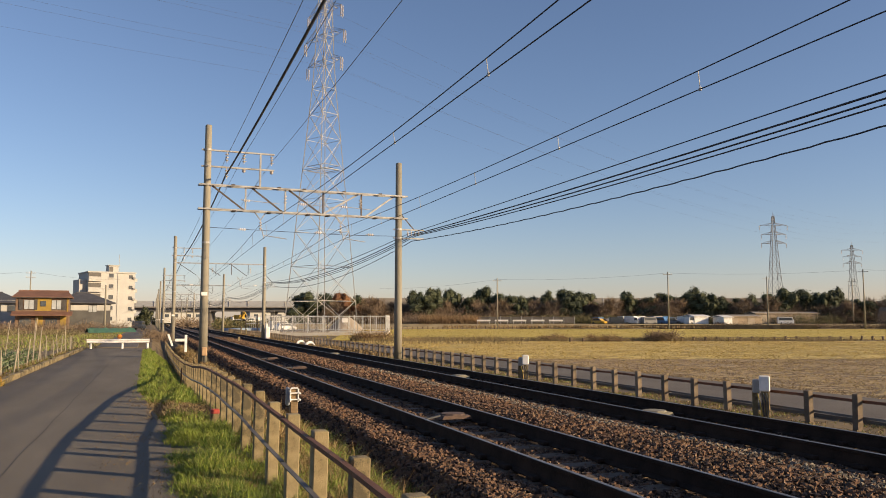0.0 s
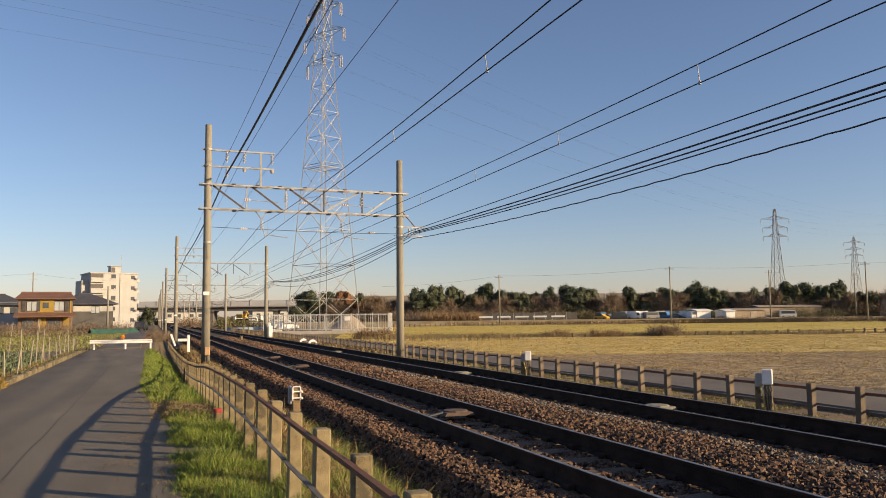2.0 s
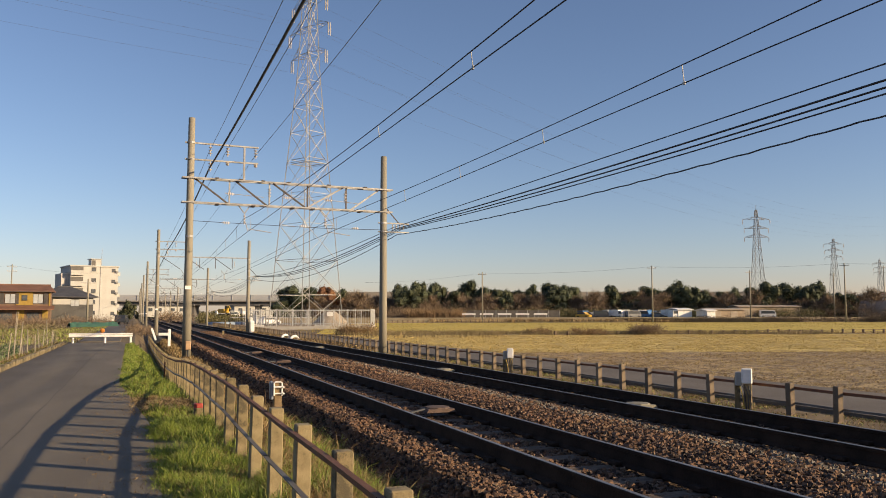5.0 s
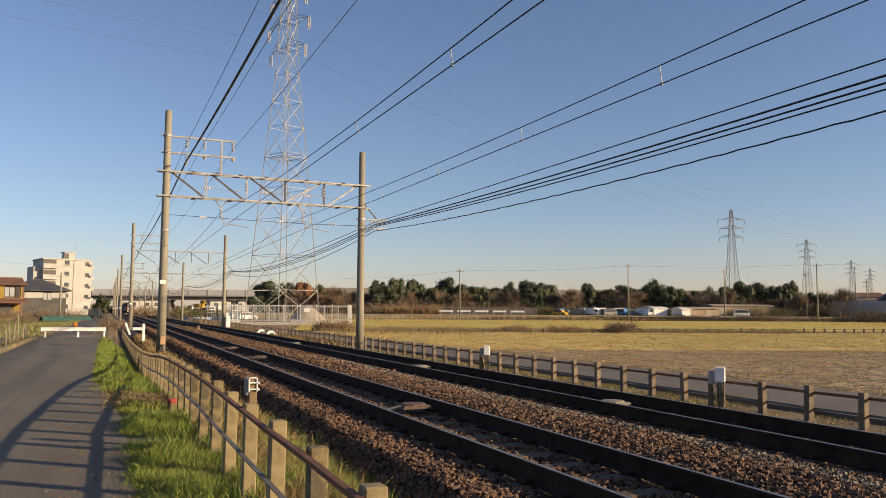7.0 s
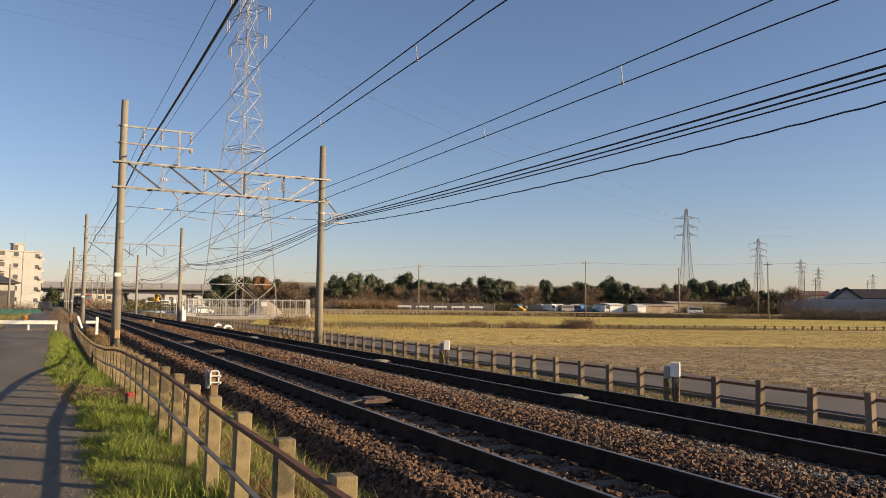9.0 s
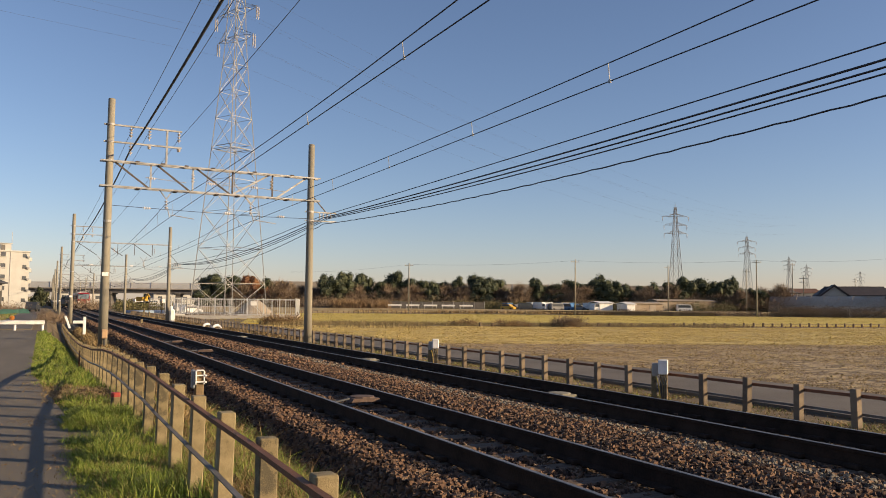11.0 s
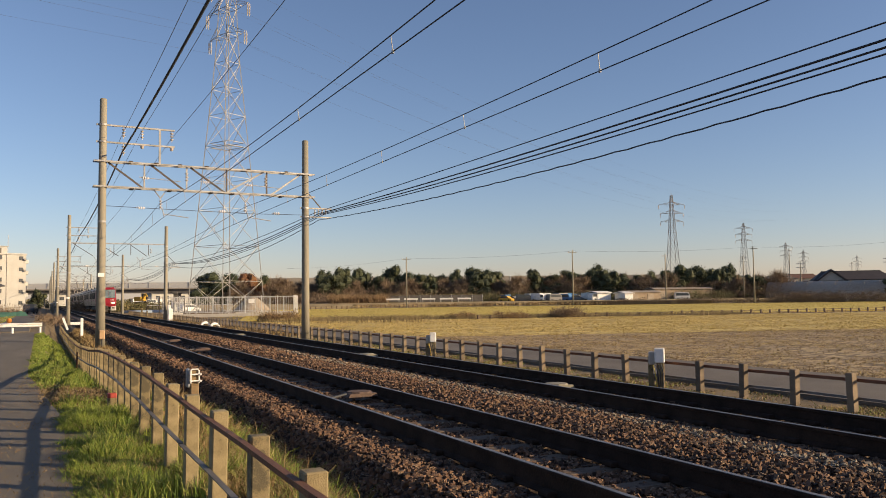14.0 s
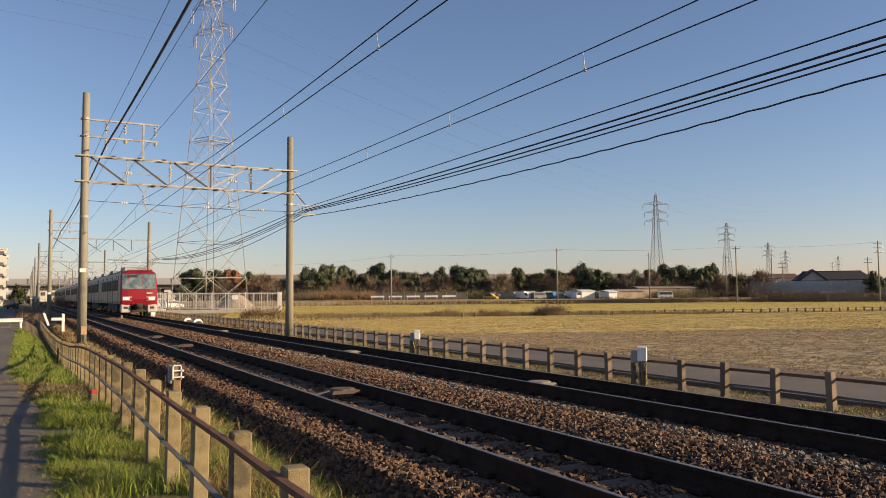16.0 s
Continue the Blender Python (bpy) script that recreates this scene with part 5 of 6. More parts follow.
NAMES = ("white", "silver", "dark", "blue", "yellow", "grey")
LOT = ((31.0, "car", 4), (31.6, "car", 1), (32.2, "van", 2), (32.7, "car", 0), (33.3, "truck", 0), (33.9, "truck", 0), (34.2, "car", 2), (34.7, "car", 1), (35.1, "van", 3), (35.5, "truck", 3), (35.95, "car", 5), (36.3, "van", 1), (36.8, "truck", 0), (37.4, "van", 0), (43.1, "van", 0), (31.3, "car", 5), (33.0, "car", 1), (34.4, "van", 5), (35.3, "car", 0))
for i, (be, kd, pt) in enumerate(LOT):
    vehicle(kd, pt, spot(be, 188 + (i * 7) % 13, 0.55, -be + (i * 53) % 70 - 30), "%s %s parked in a crowded vehicle yard" % (NAMES[pt], kd))
for i in range(16):
    kd, pt = random.choice(("car", "van", "car", "truck")), random.choice((0, 0, 1, 2, 5, 5, 3))
    be = random.uniform(30.9, 36.6)
    vehicle(kd, pt, spot(be, random.uniform(194, 203), 0.55, random.uniform(0, 180)), "%s %s parked in a crowded vehicle yard" % (NAMES[pt], kd))
sheet("vehicle_yard", [(p.x, p.y) for p in (spot(be, d).translation for be, d in ((30, 181), (45, 181), (45, 205), (30, 205)))], 0.55, EARTH, "bare earth vehicle yard", "ground", 0.9)
vehicle("car", 2, spot(-0.75, 135, 0.03, 80), "dark car parked on the lane beyond the barrier")
for be, d, kd, pt in ((5.6, 250, "truck", 0), (6.4, 255, "van", 0), (7.3, 250, "truck", 0), (8.4, 150, "van", 1), (8.9, 140, "car", 0)):
    vehicle(kd, pt, spot(be, d, -0.3 if d < 200 else 0.6, 20), "%s %s parked beyond the line near the expressway" % (NAMES[pt], kd))

dg = thing("excavator", "yellow excavator working beyond the line", "excavator", spot(5.8, 240, 1.0, -50))
for s in (-1, 1):
    part("track", Build().prism([(-1.3, 0.0), (1.3, 0.0), (1.6, 0.4), (1.3, 0.8), (-1.3, 0.8), (-1.6, 0.4)], s * 0.9 - 0.25, s * 0.9 + 0.25), TYRE, dg, "dark crawler track")
part("body", Build().box((-0.3, 0, 1.5), (2.6, 2.2, 1.2), 0.15), PAINTS[4], dg, "yellow engine housing")
part("cab", Build().box((0.5, 0.6, 2.3), (1.2, 1.0, 1.5), 0.12), PAINTS[4], dg)
part("cab_window", Build().box((0.6, 0.08, 2.5), (0.8, 0.06, 0.8), 0.02), GLASS, dg)
part("boom", Build().beam((0.9, -0.3, 1.6), (1.9, -0.3, 2.9), 0.4, 0.4).beam((1.9, -0.3, 2.9), (2.7, -0.3, 2.0), 0.35, 0.35), PAINTS[4], dg, "bent yellow boom")
part("bucket", Build().box((2.7, -0.3, 1.7), (0.7, 0.8, 0.7), 0.12), TYRE, dg)
for be, di, w in ((7.0, 342, 9), (8.6, 345, 8), (2.6, 350, 10), (1.2, 345, 7)):
    h = thing("house", "pale house seen under the expressway", "house", spot(be, di, 0.6, 12), "houses")
    part("wall", Build().box((0, 0, 2.2), (w, 7, 4.6), 0.03), CREAM, h)
    part("roof", hip_roof(w, 7, 4.4, 5.8, 0.5), TILE_GREY, h)
    for x in (-2, 1.6):
        window(h, (x, -3.52, 2.8), 1.6, 1.3)
for be, di in ((5.6, 150), (6.5, 155), (7.2, 152)):
    b = Build()
    b.prism([(1.1 * math.cos(a), 0.45 * math.sin(a)) for a in [math.pi * k / 10 for k in range(11)]], -2.4, 2.4)
    setting("covered_stack", b, BLUE2, "pale blue sheet over stacked goods", "tarpaulin", kind="thing", smooth=True).matrix_basis = spot(be, di, -0.3, 80)

# ---- sheds, tunnels and low walls in the distance ----
TIN = mat("corrugated_tin", (0.36, 0.31, 0.24), (0.27, 0.22, 0.17), 0.7, 0.7, 0.2, bump=0.3, fine=9)
FILM = mat("grey_tunnel_film", (0.42, 0.35, 0.28), (0.27, 0.215, 0.165), 0.12, 0.6, bump=0.3, fine=3)
TANWALL = mat("tan_boards", (0.33, 0.26, 0.18), (0.25, 0.19, 0.13), 1.2, 0.9, fine=9)
for be, d, w, h, lab, m in ((40.2, 193, 8.5, 1.9, "low tin-roofed shed with pale walls", TIN), (42.9, 203, 15, 2.6, "long low shed with a tan roof", TIN), (37.5, 190, 3.4, 1.9, "small white storage container", WHITE), (39.2, 189, 2.0, 1.7, "pale grey storage container", WHITE)):
    sh = thing("shed", lab, "shed", spot(be, d, 0.55, -be + 28), "sheds")
    part("wall", Build().box((0, 0, h / 2), (w, 5, h), 0.03), TANWALL if m is TIN else WHITE, sh)
    part("roof", Build().prism([(-2.8, h - 0.08), (0, h + 0.28), (2.8, h - 0.08), (2.8, h + 0.04), (0, h + 0.4), (-2.8, h + 0.04)], -w / 2 - 0.3, w / 2 + 0.3), m, sh).matrix_basis = pose(0, 0, 0, 0, 0, 90)
    for i in range(int(w / 4)):
        part("door", Build().box((-w / 2 + 2 + 4 * i, -2.53, h * 0.42), (1.6, 0.06, h * 0.8), 0.02), TIN if m is TIN else GREYWALL, sh)
tn = thing("poly_tunnel", "long grey film-covered growing tunnel", "greenhouse", spot(58.5, 205, -0.2, -62))
b = Build()
b.prism([(3.4 * math.cos(a), 4.7 * math.sin(a) ** 0.7) for a in [math.pi * k / 14 for k in range(15)]], -70, 36)
part("film", b, FILM, tn, "dusty grey film", True).matrix_basis = pose(0, 0, 0, 0, 0, 90)
for i in range(36):
    part("hoop", Build().tube([(3.45 * math.cos(a), 0, 4.72 * math.sin(a) ** 0.7) for a in [math.pi * k / 10 for k in range(11)]], 0.025, 4), FILM, tn).matrix_basis = pose(-36 + 3 * i, 0, 0, 0, 0, 90)
for i in range(5):
    p = spot(22.9 + 1.275 * i, 178, 1.36, -22)
    gr = thing("guardrail", "short white guardrail beam on the farm road", "guardrail", p, "white guardrails")
    part("beam", Build().box((0, 0, 0.15), (3.0, 0.1, 0.36), 0.04), WHITE, gr)
    for x in (-1.3, 1.3):
        part("post", Build().rod((x, 0.05, -0.6), (x, 0.05, 0.2), 0.06), GALV, gr)
DRYBANK = mat("dry_bank_grass", (0.22, 0.165, 0.085), (0.30, 0.235, 0.13), 0.4, 0.95, bump=0.8, fine=5, c3=(0.36, 0.29, 0.17))
b = Build()
b.prism([(-8, -0.4), (-5, 0.75), (5, 0.75), (8, -0.4)], -130, 110)
setting("farm_road_bank", b, DRYBANK, "low brown bank carrying a farm road", "bank").matrix_basis = pose(V.x * 181 + U.x * 60, V.y * 181 + U.y * 60, 0, 0, 0, 70)


rf = thing("road_fence", "long dark grey net fence along the farm road", "fence", pose(V.x * 186 + U.x * 17, V.y * 186 + U.y * 17, 0.5, 0, 0, -20))
part("net", Build().box((0, 0, 1.1), (27, 0.05, 1.5)), mat("dark_netting", (0.11, 0.10, 0.09), (0.075, 0.068, 0.062), 0.8, 0.9, fine=6), rf, "dark grey netting")
for i in range(12):
    part("post", Build().rod((-13.5 + 27 / 11 * i, -0.05, -0.3), (-13.5 + 27 / 11 * i, -0.05, 2.0), 0.05), OLDSTEEL, rf)


def post_row(x0, y0, x1, y1, n, h, label):
    fe = thing("field_fence", label, "fence", pose(0, 0, -0.28))
    me = Build().box((0, 0, h / 2), (0.2, 0.16, h), 0.02).mesh("post", WOODT)
    for i in range(n):
        t = i / (n - 1)
        o = new("post", me)
        o.parent = fe
        o.matrix_basis = pose(x0 + (x1 - x0) * t, y0 + (y1 - y0) * t, random.uniform(-0.05, 0.03), random.uniform(-4, 4), random.uniform(-4, 4), 20)
    part("rail", Build().beam((x0, y0, h * 0.75), (x1, y1, h * 0.75), 0.06, 0.06), CONCRETE, fe)
    n_b = max(1, n // 6)
    for i in range(n_b):
        p, q = Vector((x0, y0, 0)).lerp(Vector((x1, y1, 0)), i / n_b), Vector((x0, y0, 0)).lerp(Vector((x1, y1, 0)), (i + 0.995) / n_b)
        part("board", Build().beam(p + Vector((0, 0.1, h * 0.3)), q + Vector((0, 0.1, h * 0.3)), 0.05, h * 0.6), SHADECONC, fe, "stained concrete board")


post_row(33, 59.5, 84, 53.5, 46, 0.4, "row of short dark posts along a paddy bank")
post_row(42, 147, 150, 174, 95, 0.62, "row of short dark posts along the far farm road")


# ---- vegetation ----
EVERGREEN = mat("evergreen_leaves", (0.024, 0.034, 0.015), (0.05, 0.06, 0.024), 0.5, 0.8, fine=2, island=0.5, c3=(0.09, 0.09, 0.038))
AUTUMN = mat("autumn_leaves", (0.12, 0.05, 0.02), (0.185, 0.085, 0.03), 0.5, 0.8, fine=2, island=0.5)
TWIG = mat("bare_twigs", (0.15, 0.105, 0.068), (0.23, 0.165, 0.105), 0.8, 0.9, fine=3, island=0.35)
HEDGE = mat("hedge_leaves", (0.065, 0.075, 0.026), (0.13, 0.115, 0.042), 0.5, 0.8, fine=2, island=0.5, c3=(0.2, 0.14, 0.06))
REED = mat("dry_reeds", (0.23, 0.14, 0.066), (0.15, 0.095, 0.048), 0.4, 0.9, fine=4, island=0.5, c3=(0.33, 0.235, 0.12))
BARK = mat("bark", (0.09, 0.065, 0.045), (0.14, 0.105, 0.075), 2, 0.95, bump=0.5, fine=12)


def leaf_cloud(name, centres, radii, n, size, material, core=0.0):
    """Leaf clumps as small triangles spread through the outer part of several lobes, over crooked inner lobes where dense."""
    k = rng.choice(len(centres), n, p=radii[:, 0] * radii[:, 2] / (radii[:, 0] * radii[:, 2]).sum())
    d = rng.normal(size=(n, 3))
    d /= np.linalg.norm(d, axis=1)[:, None]
    lump = 1.0 + 0.16 * np.sin(d[:, 0] * 7 + k) * np.sin(d[:, 2] * 8 + 2 * k) + 0.1 * np.sin(d[:, 1] * 15 + k)
    p = centres[k] + d * radii[k] * (rng.uniform(0.45 if core else 0.2, 1.0, n) ** 0.5 * lump)[:, None] * rng.uniform(0.92, 1.08, (n, 1))
    a, c = rng.normal(size=(n, 3)), rng.normal(size=(n, 3))
    a /= np.linalg.norm(a, axis=1)[:, None]
    c -= a * (a * c).sum(1)[:, None]
    c /= np.linalg.norm(c, axis=1)[:, None]
    s = (size * rng.uniform(0.5, 1.4, n))[:, None]
    v = np.stack([p - a * s, p - c * s * 0.8 + a * s * 0.4, p + c * s * 0.8 + a * s * 0.6], 1).reshape(-1, 3)
    f = np.arange(n * 3).reshape(-1, 3)
    if core:
        th, ph = np.meshgrid(np.linspace(0, 2 * np.pi, 7)[:-1], np.linspace(0.25, np.pi - 0.25, 5))
        unit = np.stack([np.cos(th) * np.sin(ph), np.sin(th) * np.sin(ph), np.cos(ph)], -1).reshape(-1, 3)
        q = np.array([(r * 6 + i, r * 6 + (i + 1) % 6, r * 6 + 6 + i) for r in range(4) for i in range(6)] + [(r * 6 + (i + 1) % 6, r * 6 + 6 + (i + 1) % 6, r * 6 + 6 + i) for r in range(4) for i in range(6)])
        m = len(centres)
        cv = centres[:, None] + unit[None] * radii[:, None] * core * rng.uniform(0.75, 1.1, (m, 30, 1))
        f = np.concatenate([f, len(v) + (np.arange(m)[:, None, None] * 30 + q[None]).reshape(-1, 3)])
        v = np.concatenate([v, cv.reshape(-1, 3)])
    return quick_mesh(name, v, f, material)


def twig_cloud(name, centres, radii, n, length, width, material):
    """Bare twigs: slim tapering shoots that fan up and out through several lobes."""
    k = rng.integers(0, len(centres), n)
    d = rng.normal(size=(n, 3))
    d /= np.linalg.norm(d, axis=1)[:, None]
    p = centres[k] + d * radii[k] * rng.uniform(0.1, 0.95, n)[:, None]
    u = d * [1, 1, 0.5] + np.array([0, 0, 0.75]) + rng.normal(size=(n, 3)) * 0.35
    u /= np.linalg.norm(u, axis=1)[:, None]
    w = np.cross(u, rng.normal(size=(n, 3)))
    w *= (width * rng.uniform(0.5, 1.3, n) / np.linalg.norm(w, axis=1))[:, None]
    tip = p + u * (length * rng.uniform(0.4, 1.2, n))[:, None]
    v = np.stack([p - w, p + w, tip], 1).reshape(-1, 3)
    return quick_mesh(name, v, np.arange(n * 3).reshape(-1, 3), material)


def tree(bearing, dist, h, w, material, label, n=4000, low=0.22, z=0.0):
    t = thing("tree", label, "tree", spot(bearing, dist, z, random.uniform(0, 360)), "trees along the fields")
    b = Build()
    b.rod((0, 0, -0.3), (0.05 * w, 0, h * 0.55), 0.028 * h, 0.013 * h, n=8)
    for i in range(6):
        a = i * 1.05 + random.uniform(-0.3, 0.3)
        z0 = h * random.uniform(0.25, 0.5)
        b.rod((0, 0, z0), (math.cos(a) * w * 0.33, math.sin(a) * w * 0.33, z0 + h * random.uniform(0.15, 0.35)), 0.011 * h, 0.004 * h, n=5)
    part("trunk", b, BARK, t)
    m = 26
    up = np.linspace(0, 1, m)
    cz = (low + 0.12 + (0.74 - low) * up) * h
    spread = np.interp(up, [0, 0.3, 0.7, 1], [0.36, 0.44, 0.36, 0.14]) * w * rng.uniform(0.3, 1.1, m)
    ang = rng.uniform(0, 6.28, m)
    c = np.stack([np.cos(ang) * spread, np.sin(ang) * spread, cz + rng.uniform(-0.04, 0.04, m) * h], 1)
    r = np.stack([w * rng.uniform(0.15, 0.27, m) * (1.15 - 0.4 * up)] * 2 + [h * rng.uniform(0.12, 0.19, m)], 1)
    if material is TWIG:
        o = new("crown", twig_cloud("crown", c, r, n, 1.3, 0.045, material))
    else:
        o = new("crown", leaf_cloud("crown", c, r, n, 0.012 * h + 0.05, material, 0.8))
    o.parent = t
    return t


GREEN = ((10.4, 9.2, 8), (11.5, 9, 6), (13.8, 8.6, 5), (17.9, 9.8, 6), (19.3, 10, 7), (20.6, 10.4, 7), (23.3, 11.2, 7.5), (24.9, 8.6, 6), (25.6, 7.6, 5), (27.3, 9.2, 6), (28.6, 9.9, 7), (29.9, 9.6, 7), (33.0, 8.8, 5), (35.2, 9, 7), (37.4, 9.5, 8), (38.4, 8, 5), (40.05, 7.6, 5), (41.1, 8, 6), (43.0, 9.4, 7), (43.9, 9.3, 6), (44.9, 8.4, 6), (46.2, 9.7, 6), (47.6, 6.6, 6), (48.7, 5.6, 4), (34.2, 7.6, 6), (21.8, 8, 5), (18.6, 8.6, 6), (22.4, 8.8, 5), (26.3, 8.2, 6), (29.2, 8.8, 6), (36.1, 8, 6), (42.2, 8.4, 6), (45.6, 8.6, 5), (39.2, 7.4, 5))
for be, h, w in GREEN:
    tree(be, 214 + rng.uniform(-6, 8), h, w * 1.35, EVERGREEN, "dark evergreen tree on the far field edge", 7500, 0.02)
tree(12.8, 214, 9.0, 8.6, AUTUMN, "tree with rust-orange autumn leaves behind the tower")
for be in (12.2, 17.1, 20.0, 23.9, 27.9, 30.6, 34.7, 37.9, 40.6, 43.5, 46.9, 48.2, 49.3, 22.4, 24.2, 26.4, 31.2, 32.0, 33.8, 36.2, 39.1, 42.2, 45.6, 18.6, 15.2, 16.2, 14.6):
    tree(be, 209 + rng.uniform(-3, 5), rng.uniform(5.5, 7.5), rng.uniform(7, 9), TWIG, "bare brown winter tree among evergreens", 4200, 0.05)
for be, d, h, w in ((55.9, 196, 6.5, 4), (-0.4, 146, 4.0, 2.6), (56.9, 210, 6, 5)):
    tree(be, d, h, w, EVERGREEN, "small dull green tree beside the houses", 3500)


def thicket(name, label, be0, be1, d0, d1, h, n, size, material, category="bushes", z=-0.3):
    """A stretch of brush: many small lobes side by side."""
    m = max(8, int((be1 - be0) * 9))
    be = rng.uniform(be0, be1, m)
    d = rng.uniform(d0, d1, m)
    hh = h * rng.uniform(0.45, 1.0, m)
    c = np.stack([d * np.sin(np.radians(be)), d * np.cos(np.radians(be)), z + hh * 0.5], 1)
    r = np.stack([hh * rng.uniform(0.7, 1.4, m), hh * rng.uniform(0.7, 1.4, m), hh * 0.55], 1)
    o = new(name, twig_cloud(name, c, r, n, 6 * size, 0.3 * size, material) if material in (TWIG, REED) else leaf_cloud(name, c, r, n, size, material))
    return tagged(o, label, category, kind="stuff")


thicket("brush", "brown tangled winter brush below the trees", 13, 50, 204, 212, 5.2, 60000, 0.13, TWIG)
thicket("brush", "dull green and brown shrubs below the trees", 18, 46.5, 198, 206, 2.6, 56000, 0.10, HEDGE, z=0.5)
thicket("brush", "brown tangled brush before the houses", -10, -1.6, 114, 128, 2.0, 14000, 0.07, TWIG)
thicket("brush", "dry brown brush before the houses", -10, -4.3, 98, 112, 0.9, 6000, 0.07, DULLGRASS)
thicket("brush", "dull green hedge beyond the line", 4.2, 8.6, 165, 185, 2.3, 9000, 0.12, HEDGE)
thicket("brush", "brown brush beside the track", 1.6, 3.4, 150, 190, 3.0, 1500, 0.16, TWIG)
thicket("brush", "dark hedge before the tunnel", 48.8, 64, 184, 194, 2.7, 30000, 0.11, BARK)
thicket("brush", "dark brush round the sheds", 38.5, 49, 183, 188, 1.5, 9000, 0.10, BARK)
# added backdrop: fills the bright gaps below the deck where deep shade belongs
thicket("far_scrub", "added scrub backdrop for the shade under the expressway", -4, 12, 355, 375, 4.0, 20000, 0.3, HEDGE)
thicket("far_scrub", "dark scrub far beyond the houses", -16, -3, 240, 270, 5.5, 9000, 0.25, TWIG)
thicket("brush_heap", "heap of cut dark branches on the paddy bank", 34.3, 36.0, 70, 73, 1.1, 2200, 0.07, TWIG)
thicket("weed_clump", "tall brown dead weeds on the paddy bank", 13.6, 16.2, 68, 73, 1.1, 2600, 0.06, REED, "weeds")
thicket("weed_clump", "tall brown dead weeds on the paddy bank", 26.8, 28.6, 70, 74, 0.75, 1100, 0.06, REED, "weeds")
thicket("weed_clump", "tall brown dead weeds on the paddy bank", 30.2, 32.4, 68, 72, 0.7, 1300, 0.06, REED, "weeds")
thicket("brush", "brown bare brush beside the reeds", 16.6, 20.0, 191, 198, 4.6, 7000, 0.12, TWIG)
thicket("brush", "wild shrubs along the lane's end", -0.2, 1.0, 62, 100, 1.0, 3500, 0.05, TWIG)


def scatter(n, x0, x1, y0, y1, power=1.0):
    return rng.uniform(x0, x1, n), y0 + (y1 - y0) * rng.uniform(0, 1, n) ** power


def patchy(xs, ys, f, cut):
    v = np.array([noise.noise((x * f, y * f, 3.1)) for x, y in zip(xs, ys)])
    return v + rng.uniform(-0.25, 0.25, len(xs)) > cut


def sward(name, label, n, x0, x1, y0, y1, h, w, material, power=1.0, lean=0.6, cut=None, z=None, edge=None):
    xs, ys = scatter(n, x0, x1, y0, y1, power)
    grow = np.ones(n)
    if name in ("verge_grass", "weeds"):
        tufts = max(40, n // 55)
        tx, ty = scatter(tufts, x0, x1, y0, y1, power)
        which, loose = rng.integers(0, tufts, n), rng.uniform(0, 1, n) < 0.35
        near = np.minimum(0.05, 0.028 + 0.001 * ty[which])
        xs = np.where(loose, xs, tx[which] + rng.normal(size=n) * near)
        ys = np.where(loose, ys, ty[which] + rng.normal(size=n) * near)
        grow = np.where(loose, 0.75, rng.uniform(0.45, 1.55, tufts)[which])
    k = np.ones(n, bool)
    if cut is not None:
        k &= patchy(xs, ys, 0.9, cut)
    if edge is not None:
        k &= xs > np.interp(ys, [12, 20], edge) + rng.uniform(-0.12, 0.12, n)
    if name == "verge_grass":
        k &= ~((np.abs(ys - 14.9 - 0.5 * xs) < 1.3) & (xs < 1.1) & (rng.uniform(0, 1, n) < 0.95))
    xs, ys, grow = xs[k], ys[k], grow[k]
    zs = ground_z(xs, ys) - 0.01 if z is None else np.full(len(xs), z)
    hs = h * grow * rng.uniform(0.35, 1.15, len(xs))
    if name == "verge_grass":
        hs *= np.interp(xs - np.interp(ys, [12, 20], [0.25, -0.3]), [0.0, 0.25], [0.4, 1.0])
        hs *= np.array([1.0 + 1.1 * noise.noise((x * 2.2, y * 1.6, 7.7)) for x, y in zip(xs, ys)])
    return tagged(blades(name, xs, ys, zs, hs, w * rng.uniform(0.6, 1.3, len(xs)), material, lean), label, "grass", kind="stuff")


b = Build()
ROWS = [-20 + 0.25 * i for i in range(269)]
for y in ROWS:
    xa = float(np.interp(y, [12, 20, 47], [0.27, -0.28, -0.42])) + 0.14 * noise.noise((y * 0.9, 2.0, 0)) + 0.06 * noise.noise((y * 3.1, 5.0, 0))
    b.v += [(x, y, max(0.006, 0.0) + min(0.0, float(ground_z(x, y)))) for x in (xa, 0.35, 0.6, 0.85, 1.1, 1.34)]
b.f += [(j * 6 + i, j * 6 + i + 1, j * 6 + i + 7, j * 6 + i + 6) for j in range(len(ROWS) - 1) for i in range(5)]
setting("verge", b, TURF, "short winter turf on the verge", "verge")
sward("verge_grass", "lush green winter grass on the verge", 110000, 0.2, 1.25, 2.5, 12, 0.14, 0.0065, GRASS, 0.9, 1.2, -0.08)
sward("verge_grass", "lush green winter grass on the verge", 60000, -0.45, 1.3, 11, 26, 0.13, 0.012, GRASS, 1.0, 1.1, -0.1, edge=(0.22, -0.3))
sward("verge_grass", "green winter grass on the verge", 40000, -0.5, 1.3, 26, 47, 0.09, 0.016, GRASS, 1.0, 1.1, -0.3, edge=(0.2, -0.32))
sward("dry_verge_grass", "dead straw-coloured grass among the posts", 20000, 0.45, 1.3, 2.5, 14, 0.10, 0.006, DRYGRASS, 1.0, 2.0, 0.0)
sward("dry_verge_grass", "dead straw-coloured grass behind the fence", 60000, 1.18, 2.42, 2.5, 12, 0.17, 0.0065, DRYGRASS, 1.0, 1.3, -0.1)
